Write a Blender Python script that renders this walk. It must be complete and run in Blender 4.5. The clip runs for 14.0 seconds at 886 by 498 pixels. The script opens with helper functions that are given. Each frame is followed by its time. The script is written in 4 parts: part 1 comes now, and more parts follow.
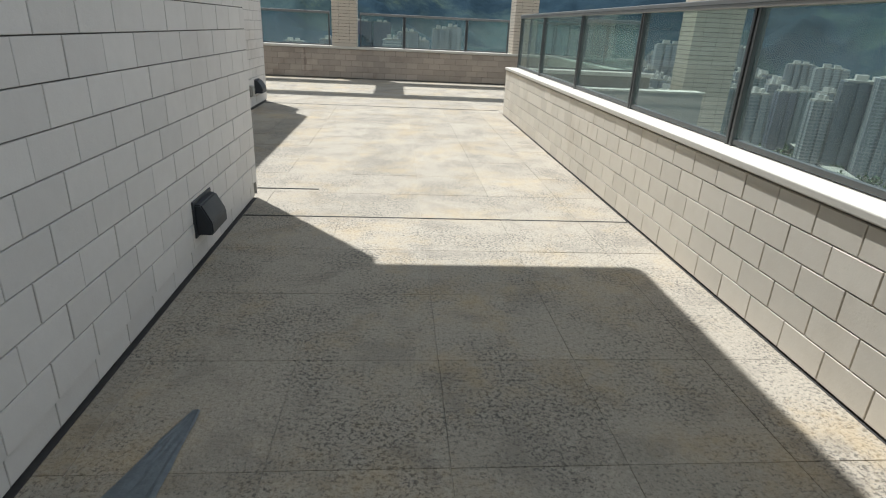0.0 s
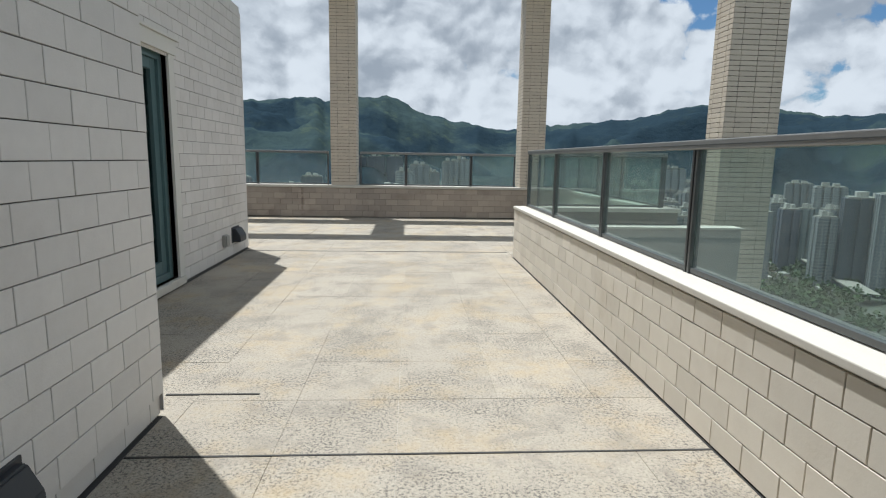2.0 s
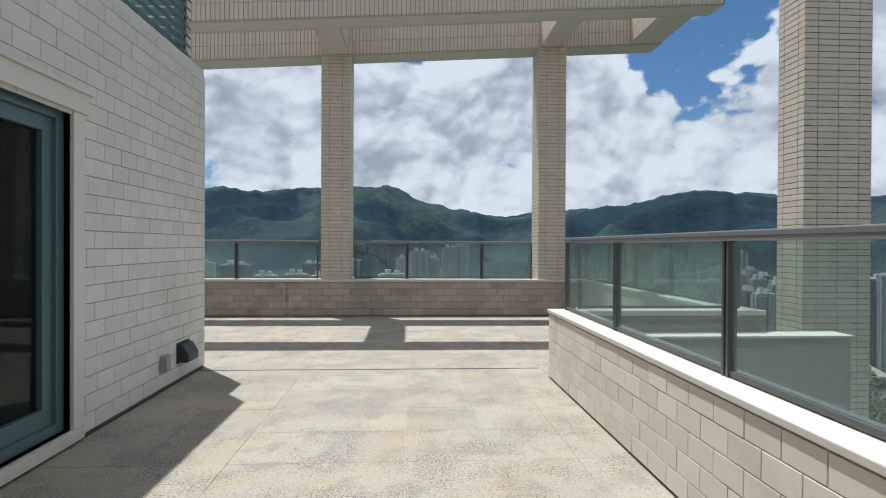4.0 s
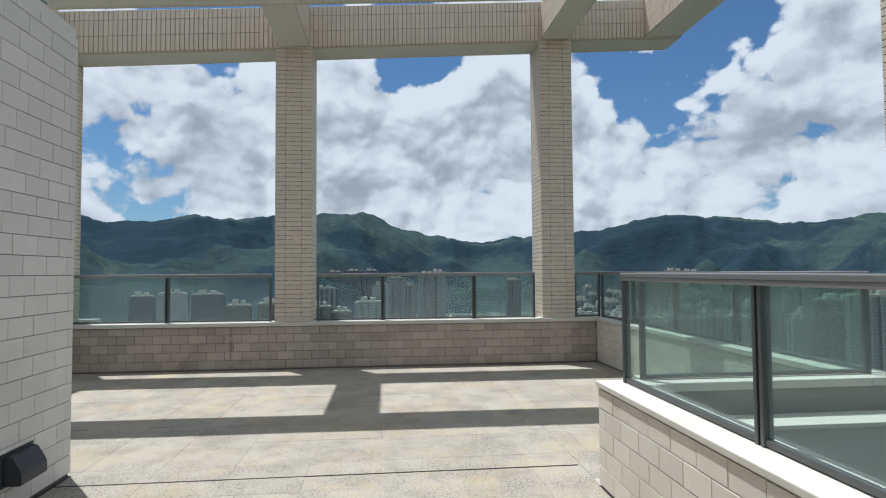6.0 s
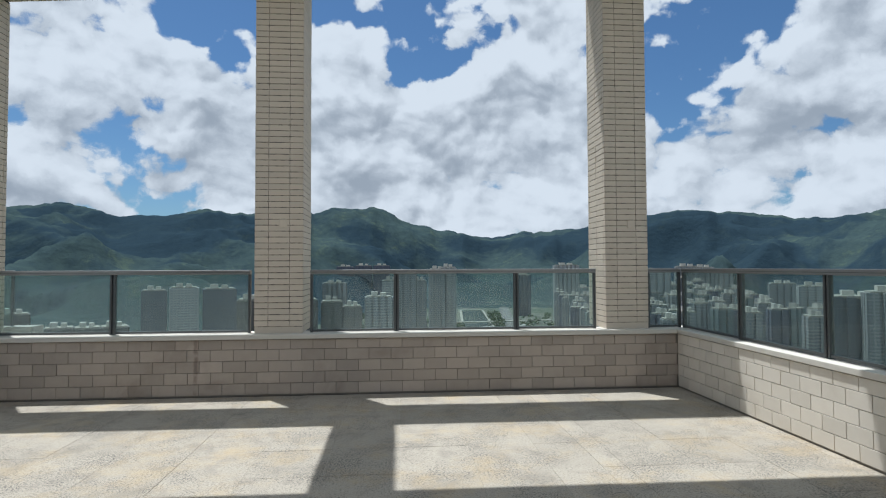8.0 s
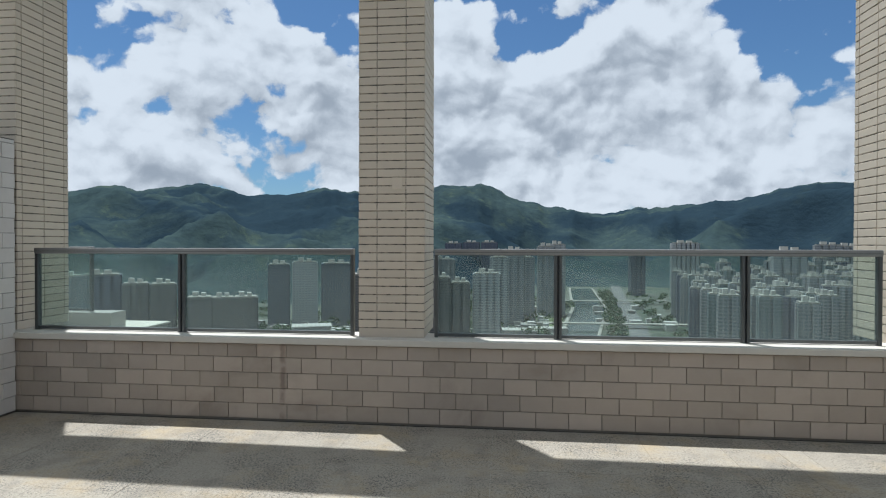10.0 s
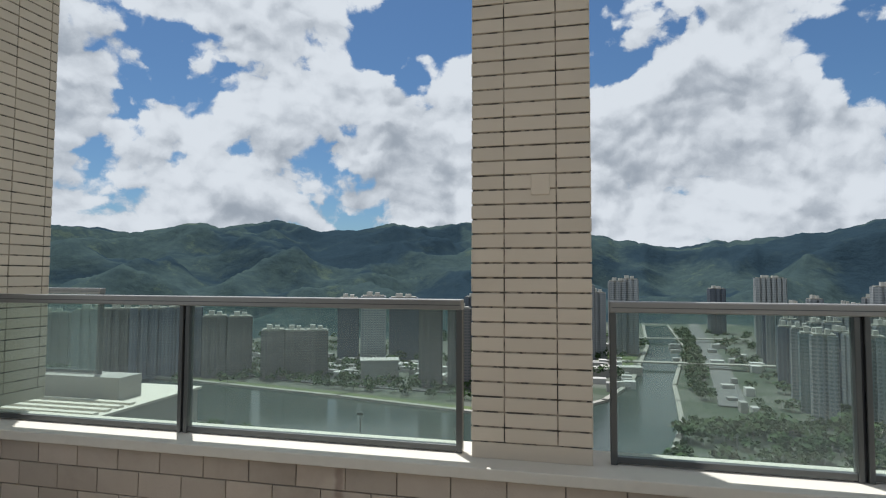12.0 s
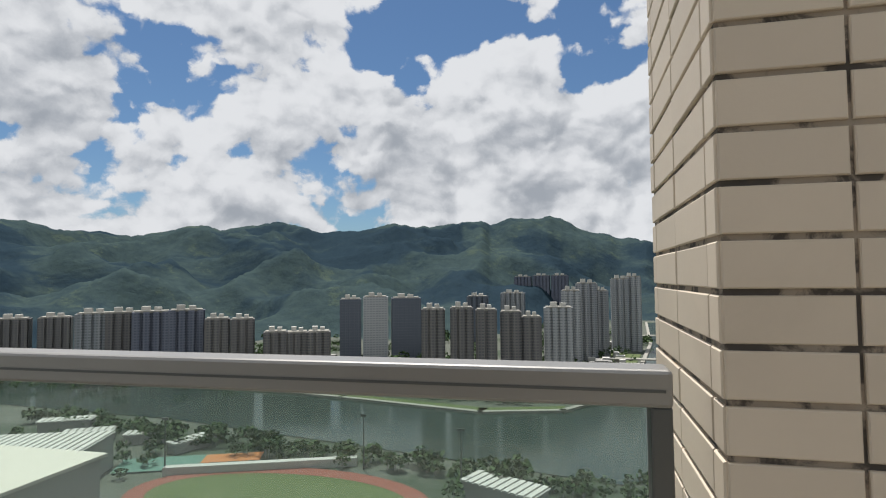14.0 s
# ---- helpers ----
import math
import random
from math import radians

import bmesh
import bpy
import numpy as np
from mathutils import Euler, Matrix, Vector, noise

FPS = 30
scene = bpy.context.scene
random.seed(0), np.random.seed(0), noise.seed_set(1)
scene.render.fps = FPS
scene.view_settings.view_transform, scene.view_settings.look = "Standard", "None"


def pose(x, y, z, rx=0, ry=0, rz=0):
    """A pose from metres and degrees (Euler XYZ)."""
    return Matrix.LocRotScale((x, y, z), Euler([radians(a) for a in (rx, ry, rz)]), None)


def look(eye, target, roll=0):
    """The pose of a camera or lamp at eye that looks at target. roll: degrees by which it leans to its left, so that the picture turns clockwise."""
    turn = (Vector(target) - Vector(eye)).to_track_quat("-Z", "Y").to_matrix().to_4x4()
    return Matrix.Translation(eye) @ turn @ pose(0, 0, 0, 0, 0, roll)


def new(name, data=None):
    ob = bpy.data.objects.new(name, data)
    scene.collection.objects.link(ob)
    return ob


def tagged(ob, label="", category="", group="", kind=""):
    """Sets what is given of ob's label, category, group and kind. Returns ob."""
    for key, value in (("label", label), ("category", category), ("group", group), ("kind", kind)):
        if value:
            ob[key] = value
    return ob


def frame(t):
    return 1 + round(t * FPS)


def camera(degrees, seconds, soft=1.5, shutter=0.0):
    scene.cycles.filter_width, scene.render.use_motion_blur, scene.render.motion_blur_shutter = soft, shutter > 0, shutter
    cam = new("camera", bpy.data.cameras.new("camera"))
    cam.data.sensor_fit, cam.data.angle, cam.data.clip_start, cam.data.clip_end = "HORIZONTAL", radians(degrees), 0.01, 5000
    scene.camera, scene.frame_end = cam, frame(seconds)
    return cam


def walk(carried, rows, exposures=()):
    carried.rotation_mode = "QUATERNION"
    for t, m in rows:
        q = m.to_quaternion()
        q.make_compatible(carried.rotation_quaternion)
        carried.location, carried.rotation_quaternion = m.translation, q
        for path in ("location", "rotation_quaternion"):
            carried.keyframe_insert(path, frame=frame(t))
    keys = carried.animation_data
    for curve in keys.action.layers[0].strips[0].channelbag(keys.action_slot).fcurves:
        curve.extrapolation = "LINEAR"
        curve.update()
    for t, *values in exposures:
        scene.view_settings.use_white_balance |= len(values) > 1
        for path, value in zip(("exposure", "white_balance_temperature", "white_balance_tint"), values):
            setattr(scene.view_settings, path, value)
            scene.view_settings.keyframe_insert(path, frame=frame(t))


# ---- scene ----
cam = camera(76.5, 14.0, soft=1.15)

PATH = [
    (0, (1.452, 2.31, 1.261), (1.624, 4.162, 0.526), 2.8),
    (0.5, (1.531, 2.543, 1.3), (1.681, 4.426, 0.64), 2.3),
    (1, (1.546, 2.892, 1.316), (1.676, 4.812, 0.772), 2.1),
    (1.5, (1.616, 3.264, 1.334), (1.74, 5.229, 0.986), 1.0),
    (2, (1.686, 3.644, 1.35), (1.807, 5.615, 1.033), 1.0),
    (2.5, (1.705, 4.046, 1.344), (1.828, 6.031, 1.14), 1.1),
    (5, (1.632, 6.466, 1.448), (1.749, 8.463, 1.473), -0.1),
    (5.5, (1.64, 6.986, 1.469), (1.771, 8.981, 1.524), -0.1),
    (6, (1.665, 7.494, 1.496), (1.866, 9.482, 1.576), -0.4),
    (6.5, (1.672, 8.032, 1.514), (1.842, 10.022, 1.625), -0.4),
    (7, (1.67, 8.577, 1.502), (1.852, 10.566, 1.615), -0.3),
    (9.5, (1.306, 11.345, 1.528), (1.23, 13.343, 1.497), -0.2),
    (10, (1.153, 11.863, 1.525), (0.938, 13.851, 1.505), 0.1),
    (10.5, (0.982, 12.386, 1.53), (0.772, 14.374, 1.503), -0.1),
    (11, (0.796, 12.871, 1.549), (0.457, 14.842, 1.536), 0.0),
    (11.5, (0.584, 13.35, 1.573), (0.165, 15.305, 1.597), 0.2),
    (12, (0.397, 13.861, 1.586), (-0.051, 15.807, 1.688), 0.2),
    (12.5, (0.214, 14.358, 1.573), (-0.248, 16.301, 1.679), 0.4),
    (13, (0.047, 14.884, 1.583), (-0.365, 16.839, 1.684), 0.5),
    (13.5, (-0.129, 15.328, 1.579), (-0.618, 17.266, 1.663), -0.1),
    (14, (-0.27, 15.78, 1.609), (-0.723, 17.726, 1.71), -0.5),
]
walk(cam, [(t, look(e, g, r)) for t, e, g, r in PATH], exposures=[(0.0, 0.36, 5750, 8), (1.5, 0.28, 5750, 8), (2.5, 0.13, 5700, 8), (5.0, 0.20, 5650, 8), (7.0, 0.13, 5600, 8), (9.5, 0.18, 5600, 8), (11.5, 0.12, 5800, 9), (14.0, 0.18, 6250, 12)])

# ---- world, sun ----
SUN_WAY = Vector((0.20, -0.25, -1.0))
world = bpy.data.worlds.new("sky")
scene.world = world
world.use_nodes = True


class Nodes:
    """Short hand for building node trees."""

    def __init__(self, tree):
        self.t = tree

    def add(self, kind, **props):
        n = self.t.nodes.new(kind)
        for k, v in props.items():
            if k == "op":
                n.operation = v
            elif k == "blend":
                n.blend_type, n.data_type = v, "RGBA"
        return n

    def link(self, a, b):
        self.t.links.new(a, b)

    def put(self, sock, v):
        if isinstance(v, bpy.types.NodeSocket):
            self.link(v, sock)
        else:
            sock.default_value = v

    def math(self, op, a, b=0.0, clamp=False):
        n = self.add("ShaderNodeMath", op=op)
        n.use_clamp = clamp
        self.put(n.inputs[0], a)
        self.put(n.inputs[1], b)
        return n.outputs[0]

    def noise(self, vec, scale, detail=6.0, rough=0.55, dist=0.0):
        n = self.add("ShaderNodeTexNoise")
        self.put(n.inputs["Vector"], vec)
        n.inputs["Scale"].default_value = scale
        n.inputs["Detail"].default_value = detail
        n.inputs["Roughness"].default_value = rough
        n.inputs["Distortion"].default_value = dist
        return n.outputs[0]

    def ramp(self, v, lo, hi):
        n = self.add("ShaderNodeMapRange")
        n.interpolation_type = "SMOOTHSTEP"
        self.put(n.inputs[0], v)
        n.inputs[1].default_value, n.inputs[2].default_value = lo, hi
        return n.outputs[0]

    def mix(self, f, a, b, blend="MIX"):
        n = self.add("ShaderNodeMix", blend=blend)
        self.put(n.inputs[0], f)
        for s, v in ((n.inputs[6], a), (n.inputs[7], b)):
            self.put(s, v if isinstance(v, bpy.types.NodeSocket) else (*v, 1.0))
        return n.outputs[2]

    def vmath(self, op, a, b):
        n = self.add("ShaderNodeVectorMath", op=op)
        self.put(n.inputs[0], a)
        self.put(n.inputs[1], b)
        return n.outputs[0]


def build_sky():
    k = Nodes(world.node_tree)
    bg = world.node_tree.nodes["Background"]
    sky = k.add("ShaderNodeTexSky")
    sky.sky_type, sky.sun_disc = "NISHITA", False
    sky.sun_elevation, sky.sun_rotation = radians(72), radians(-38.7)
    sky.altitude = 120
    sky.air_density, sky.dust_density = 1.0, 0.6
    co = k.add("ShaderNodeTexCoord").outputs["Generated"]
    sep = k.add("ShaderNodeSeparateXYZ")
    k.link(co, sep.inputs[0])
    up = sep.outputs[2]
    # cumulus: broad masses built up from ever smaller round billows
    warp = k.add("ShaderNodeTexNoise")
    warp.inputs["Scale"].default_value, warp.inputs["Detail"].default_value, warp.inputs["Roughness"].default_value = 5.5, 7.0, 0.6
    k.link(co, warp.inputs["Vector"])
    p = k.vmath("ADD", k.vmath("MULTIPLY", co, (1.0, 1.0, 1.35)), (5.31, 2.24, 0.37))
    p = k.vmath("ADD", p, k.vmath("MULTIPLY", warp.outputs[1], (0.10, 0.10, 0.10)))
    low = k.math("MULTIPLY", k.ramp(up, 0.36, 0.08), 0.10)
    # blue breaks between the cloud masses: bearing, height in degrees, reach
    breaks = 0.0
    for bear, high, reach, deep in ((5, 22, 6, 0.20), (30, 20, 7, 0.26), (-15, 25, 6, 0.20), (-24, 12, 4, 0.10), (-36, 9, 4, 0.08)):
        bb, hh = radians(bear), radians(high)
        dot = k.add("ShaderNodeVectorMath", op="DOT_PRODUCT")
        k.link(co, dot.inputs[0])
        dot.inputs[1].default_value = (math.sin(bb) * math.cos(hh), math.cos(bb) * math.cos(hh), math.sin(hh))
        breaks = k.math("ADD", breaks, k.math("MULTIPLY", k.ramp(dot.outputs["Value"], math.cos(radians(reach * 1.5)), 1.0), deep))

    def puff(q, scale, weight):
        v = k.add("ShaderNodeTexVoronoi")
        v.feature = "SMOOTH_F1"
        k.link(q, v.inputs["Vector"])
        v.inputs["Scale"].default_value, v.inputs["Smoothness"].default_value = scale, 0.35
        return k.math("MULTIPLY", k.math("SUBTRACT", 0.42, v.outputs[0]), weight)

    def density(q):
        d = k.math("ADD", k.math("MULTIPLY", k.noise(q, 3.3, 3.0, 0.5), 0.8), k.math("MULTIPLY", k.noise(q, 14.0, 8.0, 0.62), 0.28))
        d = k.math("ADD", d, k.math("ADD", puff(q, 7.0, 0.26), k.math("ADD", puff(q, 16.0, 0.19), puff(q, 36.0, 0.11))))
        return k.math("SUBTRACT", k.math("ADD", d, low), breaks)

    d = density(p)
    d2 = density(k.vmath("ADD", p, (-0.02, 0.0, 0.05)))
    d3 = density(k.vmath("ADD", p, (-0.006, 0.0, 0.014)))
    cover = k.ramp(d, 0.385, 0.445)
    # tops and sunward flanks are white, deep bellies grey
    rise = k.math("SUBTRACT", d2, d)
    s = k.math("ADD", k.math("MULTIPLY", k.math("SUBTRACT", d2, 0.56), 1.0), k.math("MULTIPLY", rise, 1.5))
    s = k.math("ADD", s, k.math("MULTIPLY", k.math("SUBTRACT", k.noise(p, 2.6, 3.0, 0.5), 0.52), 1.1))
    s = k.math("ADD", s, k.math("MULTIPLY", k.math("SUBTRACT", d3, d), 1.3))
    belly = k.ramp(s, -0.34, 0.62)
    cloud = k.mix(belly, (12.2, 12.3, 12.1), (5.7, 6.1, 6.5))
    blue = k.mix(1.0, sky.outputs[0], (0.90, 1.13, 1.27), "MULTIPLY")
    k.link(k.mix(cover, blue, cloud), bg.inputs[0])
    bg.inputs[1].default_value = 0.055


build_sky()
sun = new("sun", bpy.data.lights.new("sun", "SUN"))
sun.data.energy, sun.data.angle, sun.data.color = 5.0, radians(0.55), (1.0, 0.95, 0.87)
sun.matrix_world = look(-60 * SUN_WAY, (0, 0, 0))


# ---- materials ----
def material(name, base, alt=None, rough=0.7, metal=0.0, grain=60.0, grain_amt=0.35, stain_shade=1.2, stain_shade_col=None, stain_shade_lo=0.55, stain_shade_hi=0.75,
             stain_shade_amt=0.5, bump=0.15, bump_scale=80.0, vary=0.1, island=False, spec=0.5, fleck=None, fleck_scale=120.0, fleck_lo=0.56, ochre=None, drip=None):
    m = bpy.data.materials.new(name)
    m.use_nodes = True
    k = Nodes(m.node_tree)
    b = m.node_tree.nodes["Principled BSDF"]
    pos = k.add("ShaderNodeNewGeometry").outputs["Position"]
    alt = alt or tuple(c * 0.75 for c in base)
    col = k.mix(k.math("MULTIPLY", k.noise(pos, grain, 6.0, 0.65), grain_amt * 2, True), base, alt)
    if fleck:
        patch = k.ramp(k.noise(pos, 1.9, 5.0, 0.65), 0.36, 0.62)
        f = k.ramp(k.math("ADD", k.noise(pos, fleck_scale, 6.0, 0.8), k.math("MULTIPLY", patch, 0.045)), fleck_lo + 0.02, fleck_lo + 0.10)
        col = k.mix(k.math("MULTIPLY", f, k.math("ADD", 0.45, k.math("MULTIPLY", patch, 0.40))), col, fleck)
    if ochre:
        f = k.math("MULTIPLY", k.ramp(k.noise(pos, 1.5, 8.0, 0.75), 0.46, 0.70), 0.55)
        col = k.mix(f, col, ochre)
    # noise patches: stains on most materials, painted cloud shade on the hills
    if stain_shade_col:
        f = k.math("MULTIPLY", k.ramp(k.noise(pos, stain_shade, 7.0, 0.62, 0.4), stain_shade_lo, stain_shade_hi), stain_shade_amt)
        col = k.mix(f, col, stain_shade_col)
    if drip:
        sp = k.add("ShaderNodeSeparateXYZ")
        k.link(pos, sp.inputs[0])
        off = k.math("ADD", k.math("SUBTRACT", sp.outputs[0], drip), k.math("MULTIPLY", k.math("SUBTRACT", k.noise(pos, 9.0, 4.0), 0.5), 0.07))
        f = k.math("MULTIPLY", k.ramp(k.math("ABSOLUTE", off), 0.035, 0.008), k.ramp(k.noise(pos, 7.0, 4.0), 0.38, 0.6))
        col = k.mix(k.math("MULTIPLY", f, 0.5), col, (0.09, 0.05, 0.04))
    if vary:
        rnd = k.add("ShaderNodeNewGeometry").outputs["Random Per Island"] if island else k.add("ShaderNodeObjectInfo").outputs["Random"]
        v = k.math("ADD", 1.0 - vary, k.math("MULTIPLY", rnd, 2 * vary))
        cv = k.add("ShaderNodeCombineColor")
        for i in range(3):
            k.link(v, cv.inputs[i])
        col = k.mix(1.0, col, cv.outputs[0], "MULTIPLY")
    k.link(col, b.inputs["Base Color"])
    b.inputs["Metallic"].default_value = metal
    b.inputs["Specular IOR Level"].default_value = spec
    k.link(k.math("ADD", rough - 0.08, k.math("MULTIPLY", k.noise(pos, grain * 0.4, 4.0), 0.16)), b.inputs["Roughness"])
    if bump:
        bp = k.add("ShaderNodeBump")
        bp.inputs["Strength"].default_value = bump
        bp.inputs["Distance"].default_value = 0.01
        k.link(k.noise(pos, bump_scale, 6.0, 0.6), bp.inputs["Height"])
        k.link(bp.outputs[0], b.inputs["Normal"])
    return m


M = {}
M["floor"] = material("rough_granite", (0.53, 0.47, 0.375), (0.22, 0.195, 0.155), 0.85, grain=60, grain_amt=0.5, stain_shade=3.4, stain_shade_col=(0.19, 0.17, 0.14),
                      stain_shade_lo=0.50, stain_shade_hi=0.66, stain_shade_amt=0.38, bump=0.7, bump_scale=90, vary=0.06, fleck=(0.05, 0.047, 0.043), fleck_scale=64, fleck_lo=0.512, ochre=(0.44, 0.33, 0.18))
M["floor_joint"] = material("floor_joint", (0.50, 0.46, 0.39), rough=0.9, vary=0)
M["dark_joint"] = material("rubber_joint", (0.045, 0.043, 0.04), rough=0.8, vary=0)
M["block"] = material("grey_block_tile", (0.635, 0.605, 0.565), (0.54, 0.51, 0.475), 0.72, grain=14, grain_amt=0.4, stain_shade=0.9, stain_shade_col=(0.36, 0.315, 0.26),
                      stain_shade_lo=0.52, stain_shade_hi=0.8, stain_shade_amt=0.35, bump=0.12, vary=0.05)
M["block_j"] = material("grey_block_tile_rest", (0.635, 0.605, 0.565), (0.54, 0.51, 0.475), 0.72, grain=14, grain_amt=0.4, stain_shade=0.9, stain_shade_col=(0.36, 0.315, 0.26),
                        stain_shade_lo=0.52, stain_shade_hi=0.8, stain_shade_amt=0.35, bump=0.12, vary=0.05, island=True)
M["cream"] = material("cream_block_tile", (0.69, 0.635, 0.54), (0.60, 0.54, 0.45), 0.7, grain=10, grain_amt=0.4, stain_shade=1.4, stain_shade_col=(0.40, 0.32, 0.22),
                      stain_shade_lo=0.5, stain_shade_hi=0.8, stain_shade_amt=0.4, bump=0.1, vary=0.07)
M["parapet"] = material("weathered_block_tile", (0.45, 0.385, 0.315), (0.36, 0.30, 0.245), 0.75, grain=9, grain_amt=0.4, stain_shade=1.3, stain_shade_col=(0.24, 0.19, 0.15),
                        stain_shade_lo=0.48, stain_shade_hi=0.72, stain_shade_amt=0.55, bump=0.2, vary=0.13, drip=-0.72)
M["grout"] = material("dark_grout", (0.13, 0.118, 0.105), (0.07, 0.064, 0.056), 0.95, vary=0, grain=40)
M["grout_stone"] = material("stone_grout", (0.25, 0.225, 0.19), (0.11, 0.10, 0.085), 0.95, vary=0, grain=30)
M["coltile"] = material("cream_facade_tile", (0.62, 0.54, 0.43), (0.56, 0.48, 0.375), 0.55, grain=6, grain_amt=0.4, stain_shade=1.5, stain_shade_col=(0.36, 0.30, 0.22),
                        stain_shade_lo=0.55, stain_shade_hi=0.8, stain_shade_amt=0.3, bump=0.05, vary=0.05)
M["coltile_j"] = material("cream_facade_tile_rest", (0.62, 0.54, 0.43), (0.56, 0.48, 0.375), 0.55, grain=6, grain_amt=0.4, stain_shade=1.5,
                          stain_shade_col=(0.36, 0.30, 0.22), stain_shade_lo=0.55, stain_shade_hi=0.8, stain_shade_amt=0.3, bump=0.05, vary=0.05, island=True)
M["grout_col"] = material("brown_tile_mortar", (0.38, 0.32, 0.25), (0.28, 0.235, 0.185), 0.95, vary=0, grain=40, stain_shade=14, stain_shade_col=(0.05, 0.045, 0.04), stain_shade_lo=0.46, stain_shade_hi=0.56, stain_shade_amt=0.9)
M["coping"] = material("pale_coping_stone", (0.60, 0.565, 0.49), (0.50, 0.465, 0.40), 0.75, grain=20, stain_shade=2.0, stain_shade_col=(0.42, 0.37, 0.30), stain_shade_lo=0.55,
                       stain_shade_hi=0.8, stain_shade_amt=0.45, bump=0.1, vary=0.03)
M["plaster"] = material("painted_plaster", (0.62, 0.60, 0.55), (0.55, 0.53, 0.48), 0.85, grain=5, stain_shade=0.7, stain_shade_col=(0.42, 0.40, 0.35), bump=0.08, vary=0)
M["metal"] = material("grey_aluminium", (0.115, 0.12, 0.118), (0.085, 0.09, 0.09), 0.42, metal=0.55, grain=12, bump=0.02, vary=0)
M["railtop"] = material("weathered_aluminium", (0.30, 0.295, 0.28), (0.24, 0.235, 0.225), 0.38, metal=0.6, grain=12, bump=0.02, vary=0)
M["doorframe"] = material("teal_grey_aluminium", (0.10, 0.165, 0.17), (0.08, 0.13, 0.135), 0.4, metal=0.2, grain=10, bump=0.02, vary=0)
M["black"] = material("black_plastic", (0.022, 0.025, 0.03), (0.03, 0.034, 0.04), 0.5, grain=20, bump=0.04, vary=0)
M["grey_box"] = material("grey_plastic", (0.32, 0.31, 0.28), rough=0.5, vary=0)
M["concrete"] = material("grey_concrete", (0.36, 0.35, 0.32), (0.27, 0.26, 0.24), 0.9, grain=4, stain_shade=0.4, stain_shade_col=(0.2, 0.19, 0.17), vary=0)
M["interior"] = material("dim_room_paint", (0.42, 0.41, 0.38), rough=0.9, vary=0)


def glass_material(name, tint, film, amount):
    m = bpy.data.materials.new(name)
    m.use_nodes = True
    k = Nodes(m.node_tree)
    m.node_tree.nodes.remove(m.node_tree.nodes["Principled BSDF"])
    out = m.node_tree.nodes["Material Output"]
    tr = k.add("ShaderNodeBsdfTransparent")
    tr.inputs[0].default_value = (*tint, 1)
    gl = k.add("ShaderNodeBsdfGlossy")
    gl.inputs["Roughness"].default_value = 0.02
    df = k.add("ShaderNodeBsdfDiffuse")
    df.inputs[0].default_value = (*film, 1)
    tl = k.add("ShaderNodeBsdfTranslucent")
    tl.inputs[0].default_value = (*film, 1)
    dirt = k.add("ShaderNodeAddShader")
    k.link(df.outputs[0], dirt.inputs[0])
    k.link(tl.outputs[0], dirt.inputs[1])
    pos = k.add("ShaderNodeNewGeometry").outputs["Position"]
    f = k.math("ADD", amount * 0.6, k.math("MULTIPLY", k.noise(pos, 2.2, 5.0), amount * 0.8))
    a = k.add("ShaderNodeMixShader")
    k.link(f, a.inputs[0])
    k.link(tr.outputs[0], a.inputs[1])
    k.link(dirt.outputs[0], a.inputs[2])
    lw = k.add("ShaderNodeLayerWeight")
    gloss = k.math("ADD", 0.02, k.math("MULTIPLY", k.math("POWER", lw.outputs["Facing"], 4.0), 0.4))
    b = k.add("ShaderNodeMixShader")
    k.link(gloss, b.inputs[0])
    k.link(a.outputs[0], b.inputs[1])
    k.link(gl.outputs[0], b.inputs[2])
    k.link(b.outputs[0], out.inputs[0])
    return m


M["glass"] = glass_material("dusty_green_glass", (0.80, 0.87, 0.845), (0.48, 0.52, 0.51), 0.05)
M["door_glass"] = glass_material("tinted_door_glass", (0.40, 0.50, 0.48), (0.2, 0.25, 0.25), 0.03)


# ---- building blocks ----
def cuboid(bm, x0, x1, y0, y1, z0, z1, bevel=0.0):
    r = bmesh.ops.create_cube(bm, size=1)
    for v in r["verts"]:
        v.co = Vector(((x0 + x1) / 2 + v.co.x * (x1 - x0), (y0 + y1) / 2 + v.co.y * (y1 - y0), (z0 + z1) / 2 + v.co.z * (z1 - z0)))
    if bevel:
        es = list({e for v in r["verts"] for e in v.link_edges})
        bmesh.ops.bevel(bm, geom=es, offset=bevel, segments=2, affect="EDGES", profile=0.5)


def boxes(*dims, bevel=0.0):
    bm = bmesh.new()
    for d in dims:
        cuboid(bm, *d, bevel=bevel)
    return bm


def mesh_of(name, bm, mat):
    me = bpy.data.meshes.new(name)
    bm.to_mesh(me)
    bm.free()
    me.materials.append(mat)
    return me


def part(name, bm, mat, parent=None, label=""):
    ob = new(name, mesh_of(name, bm, mat))
    if parent:
        ob.parent = parent
        ob.matrix_parent_inverse = parent.matrix_basis.inverted()
    return tagged(ob, label)


def solid(name, bm, mat, label, category="", kind="structure", group=""):
    return tagged(part(name, bm, mat), label, category, group, kind)


def thing(name, at, label, category, group="", kind=""):
    ob = new(name)
    ob.empty_display_size = 0.2
    ob.matrix_basis = Matrix.Translation(at)
    return tagged(ob, label, category, group, kind)


TILE_CACHE = {}


